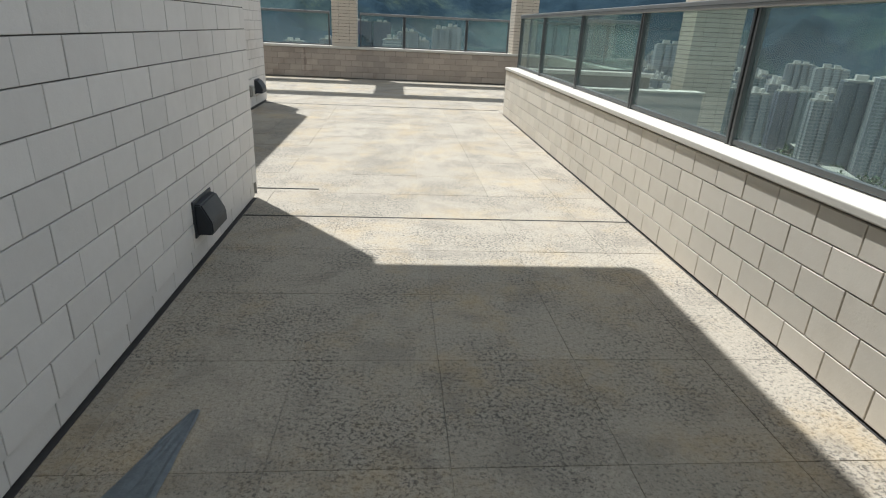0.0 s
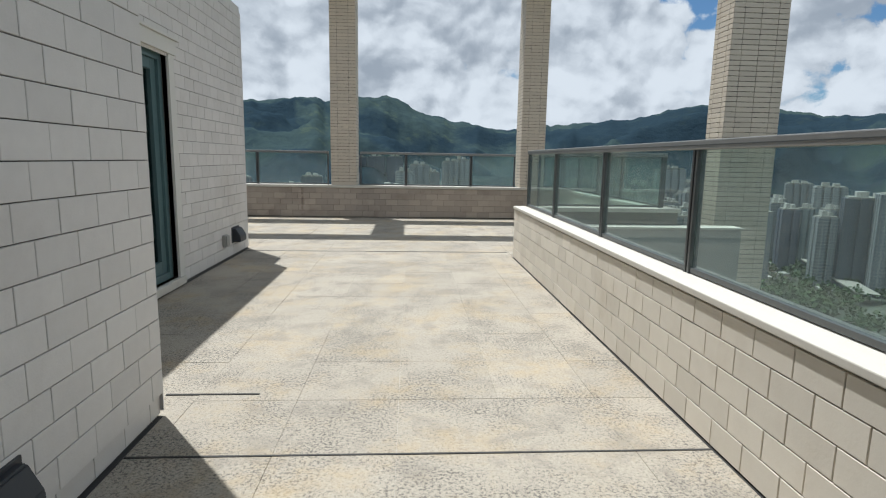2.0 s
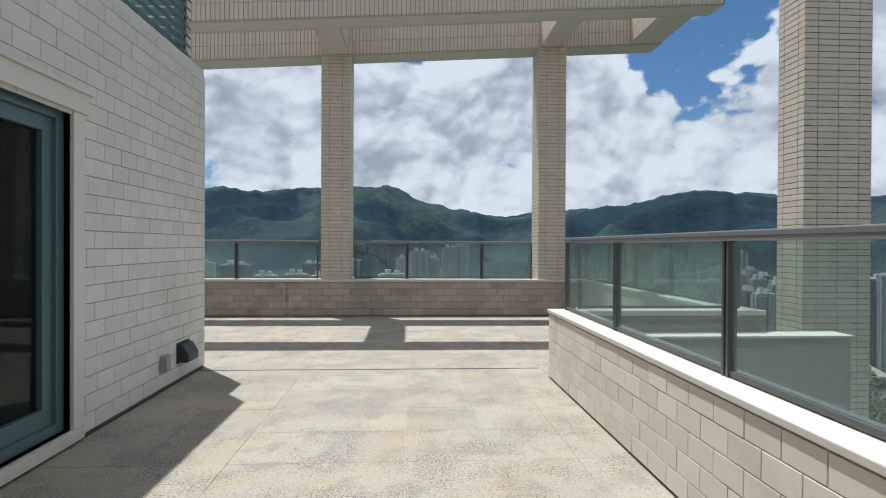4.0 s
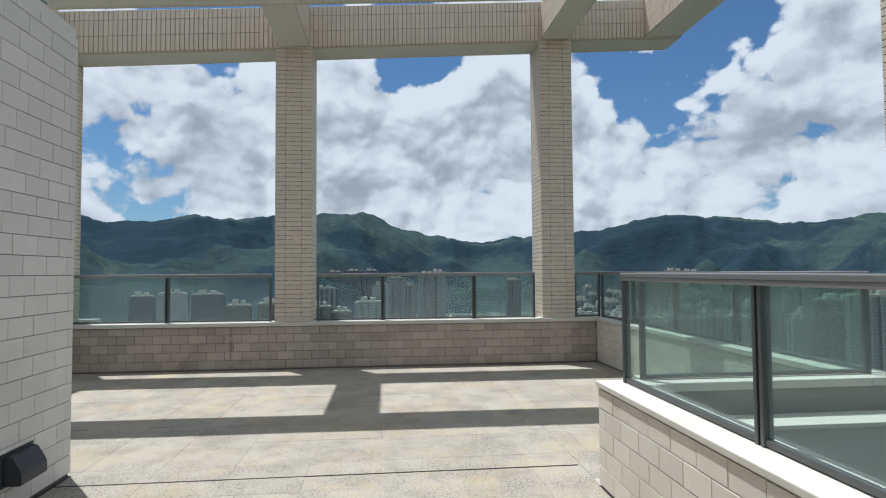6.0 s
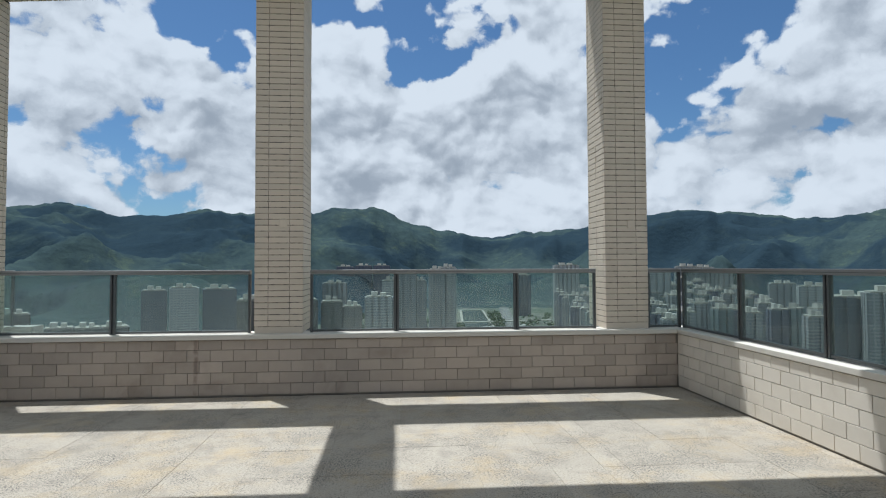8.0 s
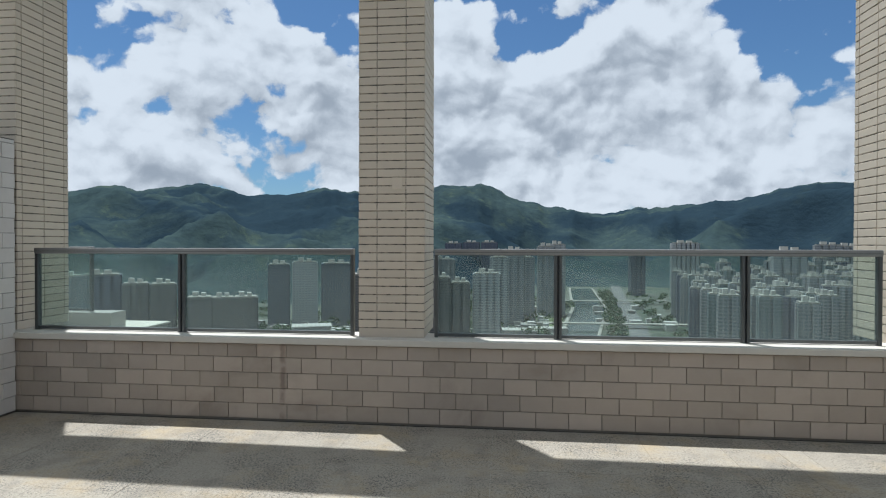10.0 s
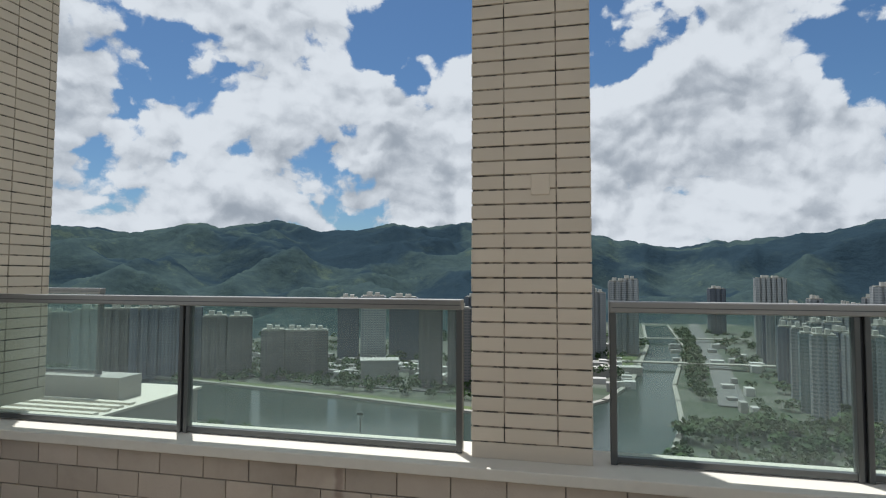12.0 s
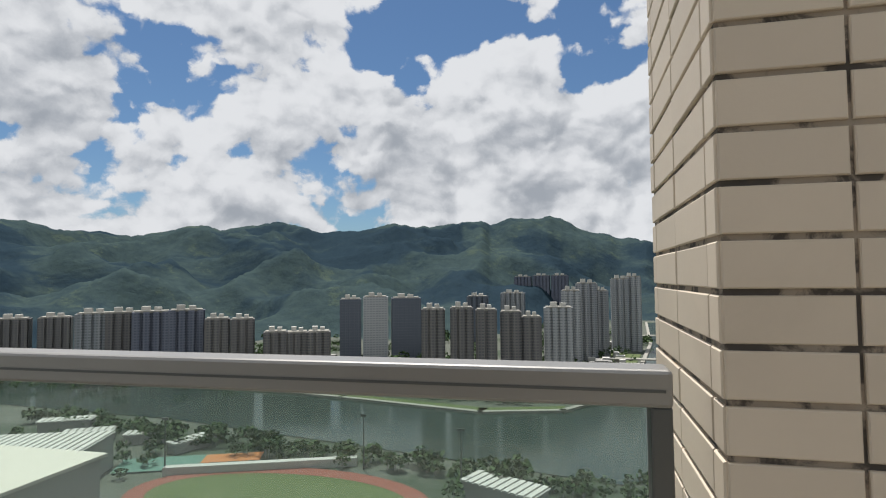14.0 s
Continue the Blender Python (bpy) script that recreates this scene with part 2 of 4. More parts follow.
def slab_data(w, h, d, c):
    """Vertices and faces of a tile w by h, d thick, lying in u, v with its front at n = d; edges chamfered by c."""
    a = [(0, 0, 0), (w, 0, 0), (w, h, 0), (0, h, 0), (0, 0, d - c), (w, 0, d - c), (w, h, d - c), (0, h, d - c), (c, c, d), (w - c, c, d), (w - c, h - c, d), (c, h - c, d)]
    f = [(8, 9, 10, 11)]
    for i in range(4):
        j = (i + 1) % 4
        f += [(i, j, 4 + j, 4 + i), (4 + i, 4 + j, 8 + j, 8 + i)]
    return a, f


def slab_mesh(name, w, h, d, c, mat):
    key = (name, round(w, 3), round(h, 3), d, mat.name)
    if key not in TILE_CACHE:
        a, f = slab_data(w, h, d, c)
        me = bpy.data.meshes.new(name)
        me.from_pydata(a, [], f)
        me.materials.append(mat)
        TILE_CACHE[key] = me
    return TILE_CACHE[key]


def lay(parent, name, spots, u, v, mat, mat_rest, d=0.012, c=0.002, near=None, limit=300):
    """Lay tiles: spots are (origin, w, h); u, v the directions. The ones nearest to 'near' become parts, the rest one joined part."""
    u, v = Vector(u), Vector(v)
    n = u.cross(v)
    rot = Matrix((u, v, n)).transposed().to_4x4()
    if near is not None:
        spots = sorted(spots, key=lambda s: (Vector(s[0]) - Vector(near)).length)
    rng = random.Random(len(spots))
    for o, w, h in spots[:limit]:
        ob = new(name, slab_mesh(name, w, h, d, c, mat))
        lift = rng.uniform(-0.0012, 0.0012)
        m = Matrix.Translation(Vector(o) + n * lift) @ rot
        ob.parent = parent
        ob.matrix_parent_inverse = parent.matrix_basis.inverted()
        ob.matrix_basis = m
    verts, faces = [], []
    for o, w, h in spots[limit:]:
        a, f = slab_data(w, h, d, c)
        k = len(verts)
        o = Vector(o) + n * rng.uniform(-0.0012, 0.0012)
        verts += [o + u * p[0] + v * p[1] + n * p[2] for p in a]
        faces += [tuple(i + k for i in q) for q in f]
    if verts:
        me = bpy.data.meshes.new(name + "_rest")
        me.from_pydata(verts, [], faces)
        me.materials.append(mat_rest)
        ob = new(name + "_rest", me)
        ob.parent = parent
        ob.matrix_parent_inverse = parent.matrix_basis.inverted()
        tagged(ob, kind="stuff")


def bond(o, u, v, w, h, tw, th, gap=0.006, shift=0.5, seed=1, jitter=0.0, skip=None, first=None):
    """Courses of tiles over a w by h face from corner o, each course shifted; skip(u0, u1, v0, v1) leaves tiles out."""
    rng = random.Random(seed)
    o, u, v = Vector(o), Vector(u), Vector(v)
    out, z, row = [], 0.0, 0
    while z < h - 0.015:
        hh = (first if first and row == 0 else th)
        z1 = min(z + hh, h)
        s = -((row * shift) % 1.0) * tw + rng.uniform(-jitter, jitter) * tw
        while s < w - 0.01:
            a, b = max(s, 0.0), min(s + tw, w)
            if b - a > 0.03 and not (skip and skip(a, b, z, z1)):
                out.append((o + u * (a + gap / 2) + v * (z + gap / 2), b - a - gap, z1 - z - gap))
            s += tw
        z, row = z1, row + 1
    return out


# ---- large structure ----
X, Y, Z = (1, 0, 0), (0, 1, 0), (0, 0, 1)
floor = solid("floor", boxes((-3.6, 3.3, -3.2, 16.6, -0.30, -0.003), (3.3, 5.3, 11.35, 16.6, -0.30, -0.003)), M["floor_joint"],
              "rough cream granite paving of a roof terrace", "floor")
solid("building_body", boxes((-9.0, 3.28, -12.0, 16.9, -109.9, -0.31), (3.29, 5.35, 11.2, 16.9, -109.9, -0.31)), M["concrete"], "tower block under the roof terrace", "building")

# penthouse side wall with the tall roof above it
L1X, L1Y = 0.42, 6.49
wall_1 = solid("wall_west_near", boxes((-3.0, L1X - 0.034, -3.2, L1Y - 0.012, -0.01, 0.126), (-3.0, L1X - 0.012, -3.2, L1Y - 0.012, 0.126, 3.44), (-3.0, L1X - 0.012, -3.2, 6.37, 3.44, 4.545)), M["grout"], "pale grey block-tiled penthouse wall beside the terrace", "wall")
solid("ceiling_canopy", boxes((-3.0, 1.94, -3.2, 6.38, 4.55, 4.75)), M["concrete"], "grey flat canopy slab over the terrace entrance", "canopy")
# added out of view to block skylight; its grey and the canopy's limit bounce
solid("wall_south", boxes((0.42, 3.15, -1.3, -1.0, -0.01, 4.54)), M["concrete"], "plain unseen wall added behind to cut skylight", "wall")

# second wall, set back, with the glazed door
L2X, L2Y, TOP2 = -0.67, 11.98, 3.28
D0, D1, DZ0, DZ1 = 7.75, 9.46, 0.10, 2.31
w0, w1 = L2X - 0.25, L2X - 0.012
wall_2 = solid("wall_west_far", boxes((w0, w1, 6.40, D0, -0.01, TOP2), (w0, w1, D1, L2Y - 0.012, -0.01, TOP2), (w0, w1, D0, D1, DZ1, TOP2), (w0, w1, D0, D1, -0.01, DZ0),
                                       (-3.2, w0, L2Y - 0.25, L2Y - 0.012, -0.01, TOP2)), M["grout"], "pale grey block-tiled wall with a glazed door", "wall")
solid("room_shell", boxes((-3.2, -3.0, 6.5, L2Y - 0.25, 0.0, TOP2 - 0.2), (-3.0, w0, 6.5, 6.7, 0.0, TOP2 - 0.2), (-3.0, w0, 6.7, L2Y - 0.25, -0.011, 0.06)), M["interior"],
      "dim plain room behind the glazed door", "wall")
solid("ceiling_room", boxes((-3.2, w1, 6.5, L2Y - 0.012, TOP2 + 0.002, TOP2 + 0.08)), M["plaster"], "flat roof slab over the room", "ceiling")
solid("wall_west_end", boxes((-3.8, -3.212, 15.95, 16.46, -0.01, 2.45), (-3.8, -3.212, 11.98, 15.95, -0.01, 0.665)), M["grout"], "block-tiled wall at the end of the terrace", "wall")

# low parapets
PY = 16.47
par_n = solid("wall_parapet_north", boxes((-3.6, 5.3, PY + 0.012, 16.80, -0.01, 0.665)), M["grout_stone"], "weathered beige block-tiled parapet wall", "parapet wall")
par_e = solid("wall_parapet_east", boxes((3.152, 3.44, -3.2, 11.328, -0.01, 0.683)), M["grout_stone"], "cream block-tiled parapet wall along the terrace", "parapet wall")
par_b = solid("wall_parapet_bay", boxes((5.112, 5.40, 11.2, PY + 0.3, -0.01, 0.665), (3.44, 5.112, 11.2, 11.48, -3.0, 0.665)), M["grout_stone"],
              "cream block-tiled parapet of the corner bay", "parapet wall")
solid("coping_north", boxes((-3.6, 5.08, PY - 0.035, 16.84, 0.668, 0.722), bevel=0.006), M["coping"], "pale stone coping on the parapet", "coping")
solid("coping_east", boxes((3.126, 3.47, -3.2, 11.36, 0.684, 0.722), bevel=0.006), M["coping"], "pale stone coping on the parapet", "coping")
solid("coping_bay", boxes((5.083, 5.43, 11.17, 16.84, 0.668, 0.722), (3.475, 5.08, 11.17, 11.51, 0.668, 0.722), bevel=0.006), M["coping"], "pale stone coping on the bay parapet", "coping")
solid("ledge_east", boxes((3.48, 6.15, 10.90, 11.165, -4.0, 0.47)), M["concrete"], "sunlit concrete ledge outside the terrace", "ledge")
solid("ledge_east_cap", boxes((3.48, 6.17, 10.88, 11.165, 0.472, 0.50), bevel=0.004), M["coping"], "pale cap on the outer ledge", "ledge")
solid("ledge_west", boxes((-9.0, -3.3, 16.95, 18.9, -4.0, 0.455), (-9.0, -3.55, 18.15, 18.42, 0.48, 0.68)), M["concrete"], "sunlit ribbed concrete ledge outside the parapet", "ledge")
solid("ledge_cap", boxes((-9.0, -3.27, 16.95, 18.93, 0.457, 0.48), bevel=0.004), M["coping"], "pale cap on the outer ledge", "ledge")
for i in range(9):
    solid("ledge_rib", boxes((-9.0, -3.32, 16.99 + 0.13 * i, 17.05 + 0.13 * i, 0.48, 0.50)), M["coping"], "raised rib on the concrete ledge", "ledge")


# ---- pergola columns and beams ----
ROW = 0.0715


def column(x0, x1, y0, y1, z0, z1, label, limit, near_z=1.6, faces="fwe"):
    c = thing("column", ((x0 + x1) / 2, (y0 + y1) / 2, z0), label, "column", "pergola columns")
    part("core", boxes((x0 + 0.005, x1 - 0.005, y0 + 0.005, y1 - 0.005, z0, z1)), M["grout_col"], c, "brown mortar with dark gaps")
    part("plinth", boxes((x0 + 0.002, x1 - 0.002, y0 + 0.002, y1 - 0.002, z0, z0 + 0.075), bevel=0.003), M["coltile"], c)

    def face(o, u, w, lim):
        spots, z, r = [], z0 + 0.078, 0
        cuts = [0.0, (w - 0.25 * round((w - 0.2) / 0.25)) / 2]
        while cuts[-1] + 0.25 < w - 0.05:
            cuts.append(cuts[-1] + 0.25)
        cuts.append(w)
        while z < z1 - 0.02:
            h = min(ROW, z1 - z)
            for a, b in zip(cuts, cuts[1:]):
                spots.append((Vector(o) + Vector(u) * (a + 0.003) + Vector((0, 0, z - Vector(o).z + 0.0045)), b - a - 0.006, h - 0.009))
            z += ROW
        lay(c, "tile", spots, u, Z, M["coltile"], M["coltile_j"], d=0.011, c=0.002, near=((x0 + x1) / 2, y0, near_z), limit=lim)

    if "f" in faces:
        face((x0, y0 + 0.01, 0), X, x1 - x0, limit)
    if "e" in faces:
        face((x1 - 0.01, y0, 0), Y, y1 - y0, limit // 2)
    if "w" in faces:
        face((x0 + 0.01, y1, 0), (0, -1, 0), y1 - y0, limit // 2)
    if "b" in faces:
        face((x1, y1 - 0.01, 0), (-1, 0, 0), x1 - x0, 0)
    return c


COLS = ((-3.88, -3.30), (-0.085, 0.485), (4.23, 4.78))
B0, B1, RISE = 5.12, 5.78, 0.062
for (a, b), lim, lab in zip(COLS, (60, 150, 60), ("cream-tiled column at the terrace's closed end", "cream-tiled column with a small square cover plate", "cream-tiled column near the parapet corner")):
    col = column(a, b, 16.58, 17.20, 0.722, B0 + RISE * ((a + b) / 2 - 0.2) + 0.01, lab, lim)
    if a > -3:
        cx = a + 0.335
        part("cover_plate", boxes((cx - 0.045, cx + 0.045, 16.572, 16.585, 1.985, 2.085), bevel=0.004), M["coltile"], col, "cream square cover plate")
column(6.20, 7.02, 11.68, 12.15, -6.0, 7.2, "tall cream-tiled column outside the glass railing", 60, 1.6)


def tilt(ob, drop=0.0):
    """The pergola climbs gently along x: shear all meshes of a beam by that slope."""
    m = Matrix.Identity(4)
    m[2][0], m[2][3] = RISE, -RISE * 0.2 - drop
    for ch in ob.children:
        ch.data.transform(m)


def beam_tiles(parent, o, u, w, v, h):
    spots, s = [], 0.0
    while s < w - 0.02:
        ww, z = min(ROW, w - s), 0.0
        for hh in (0.25, 0.25, h - 0.5):
            if hh > 0.02:
                spots.append((Vector(o) + Vector(u) * (s + 0.0045) + Vector(v) * (z + 0.003), ww - 0.009, hh - 0.006))
            z += 0.25
        s += ROW
    lay(parent, "tile", spots, u, v, M["coltile"], M["coltile_j"], d=0.011, limit=0)


def beam(x0, x1, y0, y1, label, drop=0.0):
    b = thing("beam", ((x0 + x1) / 2, (y0 + y1) / 2, B0), label, "beam", "pergola beams")
    part("core", boxes((x0, x1, y0 + 0.01, y1 - 0.01, B0 + 0.004, B1)), M["grout_stone"], b)
    beam_tiles(b, (x0, y0 + 0.01, B0 + 0.004), X, x1 - x0, Z, B1 - B0 - 0.004)
    beam_tiles(b, (x1, y1 - 0.01, B0 + 0.004), (-1, 0, 0), x1 - x0, Z, B1 - B0 - 0.004)
    part("soffit", boxes((x0, x1, y0 + 0.075, y1 - 0.075, B0 - 0.012, B0 + 0.006), bevel=0.003), M["plaster"], b, "painted plain soffit")
    spots = []
    for yy in (y0 + 0.004, y1 - 0.072):
        s = 0.0
        while s < x1 - x0 - 0.02:
            spots.append((Vector((x0 + s + 0.0045, yy + 0.066, B0 + 0.008)), ROW - 0.009, 0.064))
            s += ROW
    lay(b, "edge_tile", spots, X, (0, -1, 0), M["coltile"], M["coltile_j"], d=0.011, limit=0)
    tilt(b, drop)


beam(-9.0, 6.75, 16.585, 17.19, "cream-tiled pergola beam over the parapet columns")
beam(-9.0, 6.75, 14.30, 14.80, "cream-tiled pergola beam across the terrace", 0.18)


def joist(x0, x1, label):
    b = thing("joist", ((x0 + x1) / 2, 15.7, B0), label, "beam", "pergola joists")
    y0, y1 = 14.80, 16.585
    part("core", boxes((x0 + 0.01, x1 - 0.01, y0, y1, B0 + 0.03, B1 - 0.005)), M["grout_stone"], b)
    beam_tiles(b, (x1 - 0.01, y0, B0 + 0.03), Y, y1 - y0, Z, B1 - B0 - 0.04)
    beam_tiles(b, (x0 + 0.01, y1, B0 + 0.03), (0, -1, 0), y1 - y0, Z, B1 - B0 - 0.04)
    part("soffit", boxes((x0 + 0.012, x1 - 0.012, y0 + 0.002, y1 - 0.002, B0 + 0.01, B0 + 0.032), bevel=0.003), M["plaster"], b, "painted plain soffit")
    tilt(b)


for a, b in ((-3.84, -3.34), (-0.03, 0.44), (4.27, 4.73), (6.1, 6.75)):
    joist(a, b, "cream-tiled pergola joist running from the columns")


# ---- glass railings ----
def railing(name, start, along, length, posts, label, ends=(True, True), z0=0.722):
    """A run of framed glass on the coping; posts are distances along the run where a twin post stands."""
    s, a = Vector(start), Vector(along)
    nrm = Vector((-a.y, a.x, 0))
    r = thing(name, s, label, "railing", "glass railings")

    def bar(p0, p1, wide, zz0, zz1, bev=0.004):
        bm = bmesh.new()
        cuboid(bm, 0, p1 - p0, -wide / 2, wide / 2, zz0, zz1, bev)
        bm.transform(Matrix.Translation(s + a * p0) @ Matrix(((a.x, nrm.x, 0), (a.y, nrm.y, 0), (0, 0, 1))).to_4x4())
        return bm

    top = part("top_rail", bar(0, length, 0.066, 1.425, 1.478, 0.006), M["railtop"], r, "weathered grey aluminium top rail")
    part("groove", bar(0.01, length - 0.01, 0.070, 1.447, 1.451, 0), M["metal"], top)
    cuts = [0.0] + list(posts) + [length]
    for i, p in enumerate(cuts):
        if 0 < i < len(cuts) - 1:
            for q in (p - 0.032, p + 0.008):
                part("post", bar(q, q + 0.024, 0.05, z0, 1.426), M["metal"], r)
            part("post_gap", bar(p - 0.009, p + 0.009, 0.012, z0, 1.424, 0), M["black"], r)
        elif ends[0 if i == 0 else 1]:
            q = p if i == 0 else p - 0.03
            part("post", bar(q, q + 0.03, 0.05, z0, 1.426), M["metal"], r)
    for i, (p, q) in enumerate(zip(cuts, cuts[1:])):
        p += 0.03 if i == 0 else 0.032
        q -= 0.03 if i == len(cuts) - 2 else 0.032
        pane = part("glass_pane", bar(p + 0.004, q - 0.004, 0.012, z0 + 0.03, 1.424, 0), M["glass"], r, "dusty green-tinted glass")
        pane.visible_shadow = False
        part("bottom_bar", bar(p, q, 0.034, z0 + 0.008, z0 + 0.036, 0.002), M["metal"], r)
    return r


RY = 16.645
railing("glass_railing", (-3.16, RY, 0), X, 3.02, (1.435,), "grey-framed glass railing between tiled columns")
railing("glass_railing", (0.565, RY, 0), X, 3.55, (1.04, 2.53), "grey-framed glass railing between tiled columns, three panes")
railing("glass_railing", (4.79, RY, 0), X, 0.44, (), "short grey-framed glass railing at the parapet corner")
railing("glass_railing", (5.255, RY - 0.05, 0), (0, -1, 0), 5.2, (1.2, 2.41, 3.62), "grey-framed glass railing along the bay parapet")
railing("glass_railing", (3.315, 11.27, 0), (0, -1, 0), 14.0, (1.43, 3.01, 4.51, 5.96, 7.5, 9.0, 10.5, 12.0), "long grey-framed glass railing along the parapet")
railing("glass_railing", (-9.0, 18.28, 0), X, 5.12, (1.4, 2.8, 4.2), "grey-framed glass railing on the outer ledge", z0=0.68)
railing("glass_railing", (3.45, 11.33, 0), X, 1.75, (), "grey-framed glass railing across the bay's end", z0=0.722)


# ---- door, louvres, hoods ----
def glazed_door():
    d = thing("door", (L2X - 0.12, (D0 + D1) / 2, DZ0), "dark teal aluminium glazed door, standing closed", "door")
    x0, x1 = L2X - 0.20, L2X - 0.06
    part("frame", boxes((x0, x1, D1 - 0.07, D1, DZ0, DZ1), (x0, x1, D0, D0 + 0.07, DZ0, DZ1), (x0, x1, D0 + 0.07, D1 - 0.07, DZ1 - 0.07, DZ1),
                        (x0, x1, D0 + 0.07, D1 - 0.07, DZ0, DZ0 + 0.07), bevel=0.004), M["doorframe"], d)
    part("stile", boxes((x0 + 0.02, x1 + 0.05, 8.44, 8.60, DZ0 + 0.07, DZ1 - 0.07), bevel=0.005), M["doorframe"], d, "wide dark meeting stile")
    part("stile", boxes((x1 + 0.052, x1 + 0.075, 8.57, 8.60, DZ0 + 0.07, DZ1 - 0.07), bevel=0.003), M["railtop"], d, "pale aluminium edge strip")
    leaf = part("leaf", boxes((x0 + 0.03, x1 - 0.03, D1 - 0.17, D1 - 0.07, DZ0 + 0.07, DZ1 - 0.07), (x0 + 0.03, x1 - 0.03, 8.60, D1 - 0.17, DZ0 + 0.07, DZ0 + 0.19),
                              (x0 + 0.03, x1 - 0.03, 8.60, D1 - 0.17, DZ1 - 0.17, DZ1 - 0.07), bevel=0.003), M["doorframe"], d)
    part("glass_pane", boxes((x0 + 0.06, x0 + 0.072, 8.60, D1 - 0.17, DZ0 + 0.19, DZ1 - 0.17)), M["door_glass"], leaf, "dark tinted glass")
    part("side_pane", boxes((x0 + 0.06, x0 + 0.072, D0 + 0.07, 8.44, DZ0 + 0.07, DZ1 - 0.07)), M["door_glass"], d, "dark tinted glass")
    part("sill", boxes((L2X - 0.21, L2X + 0.035, D0 - 0.05, D1 + 0.10, 0.02, DZ0), bevel=0.006), M["coping"], d, "pale stone threshold")


glazed_door()
solid("trim_door", boxes((L2X - 0.02, L2X + 0.03, D0 - 0.16, D1 + 0.16, DZ1, DZ1 + 0.14), (L2X - 0.06, L2X + 0.015, D1, D1 + 0.13, 0.10, DZ1),
                         (L2X - 0.02, L2X + 0.05, D0 - 0.2, D1 + 0.2, DZ1 + 0.14, DZ1 + 0.17), bevel=0.005), M["plaster"], "cream plastered door surround", "trim")


def louvre_screen():
    s = thing("louvre_screen", (L2X - 0.1, 9.0, TOP2 + 0.08), "dark blue-grey louvre screen on the flat roof", "louvre screen")
    for yy in (6.55, 8.2, 9.9, 11.56):
        part("post", boxes((L2X - 0.16, L2X - 0.06, yy - 0.03, yy + 0.03, TOP2 + 0.08, 4.45)), M["doorframe"], s)
    bm = boxes((L2X - 0.06, L2X - 0.045, 6.5, 11.62, -0.05, 0.05))
    bm.transform(Matrix.Translation((L2X - 0.05, 0, 0)) @ Matrix.Rotation(radians(-35), 4, "Y") @ Matrix.Translation((-L2X + 0.05, 0, 0)))
    me = mesh_of("slat", bm, M["doorframe"])
    for i in range(12):
        o = new("slat", me)
        o.parent = s
        o.matrix_parent_inverse = s.matrix_basis.inverted()
        o.location = (0, 0, TOP2 + 0.15 + 0.098 * i)
    for i in range(10):
        o = part("slat", boxes((-2.6, L2X - 0.1, 11.58, 11.60, TOP2 + 0.10 + 0.11 * i, TOP2 + 0.18 + 0.11 * i)), M["doorframe"], s)


louvre_screen()


def vent_hood(x, y0, y1, z0, z1, depth, label):
    h = thing("vent_hood", (x, (y0 + y1) / 2, z0), label, "vent hood", "vent hoods")
    bm = bmesh.new()
    prof = [(0, z0), (depth, z0), (depth, z0 + (z1 - z0) * 0.42), (depth * 0.45, z1), (0, z1)]
    a = [bm.verts.new((x + p[0], y0, p[1])) for p in prof]
    b = [bm.verts.new((x + p[0], y1, p[1])) for p in prof]
    bm.faces.new(a)
    bm.faces.new(b[::-1])
    for i in range(5):
        j = (i + 1) % 5
        bm.faces.new((a[i], b[i], b[j], a[j]))
    bmesh.ops.recalc_face_normals(bm, faces=bm.faces)
    bmesh.ops.bevel(bm, geom=list(bm.edges), offset=0.008, segments=2, affect="EDGES")
    part("cowl", bm, M["black"], h)
    part("flange", boxes((x - 0.004, x + 0.008, y0 - 0.018, y1 + 0.018, z0 - 0.012, z1 + 0.018), bevel=0.003), M["black"], h)


vent_hood(L1X, 5.15, 5.41, 0.19, 0.355, 0.088, "black plastic vent hood low on the tiled wall")
vent_hood(L2X, 11.22, 11.50, 0.20, 0.38, 0.11, "black plastic vent hood beside the wall corner")
sock = thing("socket_box", (L2X, 10.87, 0.19), "grey weatherproof socket box on the tiled wall", "socket")
part("body", boxes((L2X, L2X + 0.045, 10.82, 10.94, 0.19, 0.345), bevel=0.008), M["grey_box"], sock)
part("cover", boxes((L2X + 0.046, L2X + 0.062, 10.83, 10.93, 0.20, 0.335), bevel=0.006), M["grey_box"], sock)


# ---- stain sheet on the paving ----
def stain_patch():
    """A narrow bluish, wet-looking stain on the slabs by the wall, added as a thin creased sheet."""
    M["film"] = material("blue_grey_stain", (0.40, 0.45, 0.48), (0.22, 0.25, 0.27), 0.35, grain=30, grain_amt=0.6, bump=0.5, bump_scale=35, vary=0)
    rng = random.Random(4)
    bm = bmesh.new()
    rows, n = [], 9
    for j in range(15):
        f = j / 14
        y = 3.0 + 0.95 * f
        left = 0.52 + 0.25 * f ** 1.3
        rows.append([bm.verts.new((left + (0.80 - left) * i / n + rng.uniform(-0.003, 0.003), y, 0.0035 + (rng.uniform(0, 0.006) if 0 < i < n else 0))) for i in range(n + 1)])
    for a, b in zip(rows, rows[1:]):
        for i in range(n):
            bm.faces.new((a[i], a[i + 1], b[i + 1], b[i]))
    bmesh.ops.solidify(bm, geom=list(bm.faces), thickness=0.0012)
    t = thing("paving_stain", (0.75, 3.4, 0.003), "bluish wet-looking stain on paving, built as a creased sheet", "plastic strip")
    part("film", bm, M["film"], t)


stain_patch()


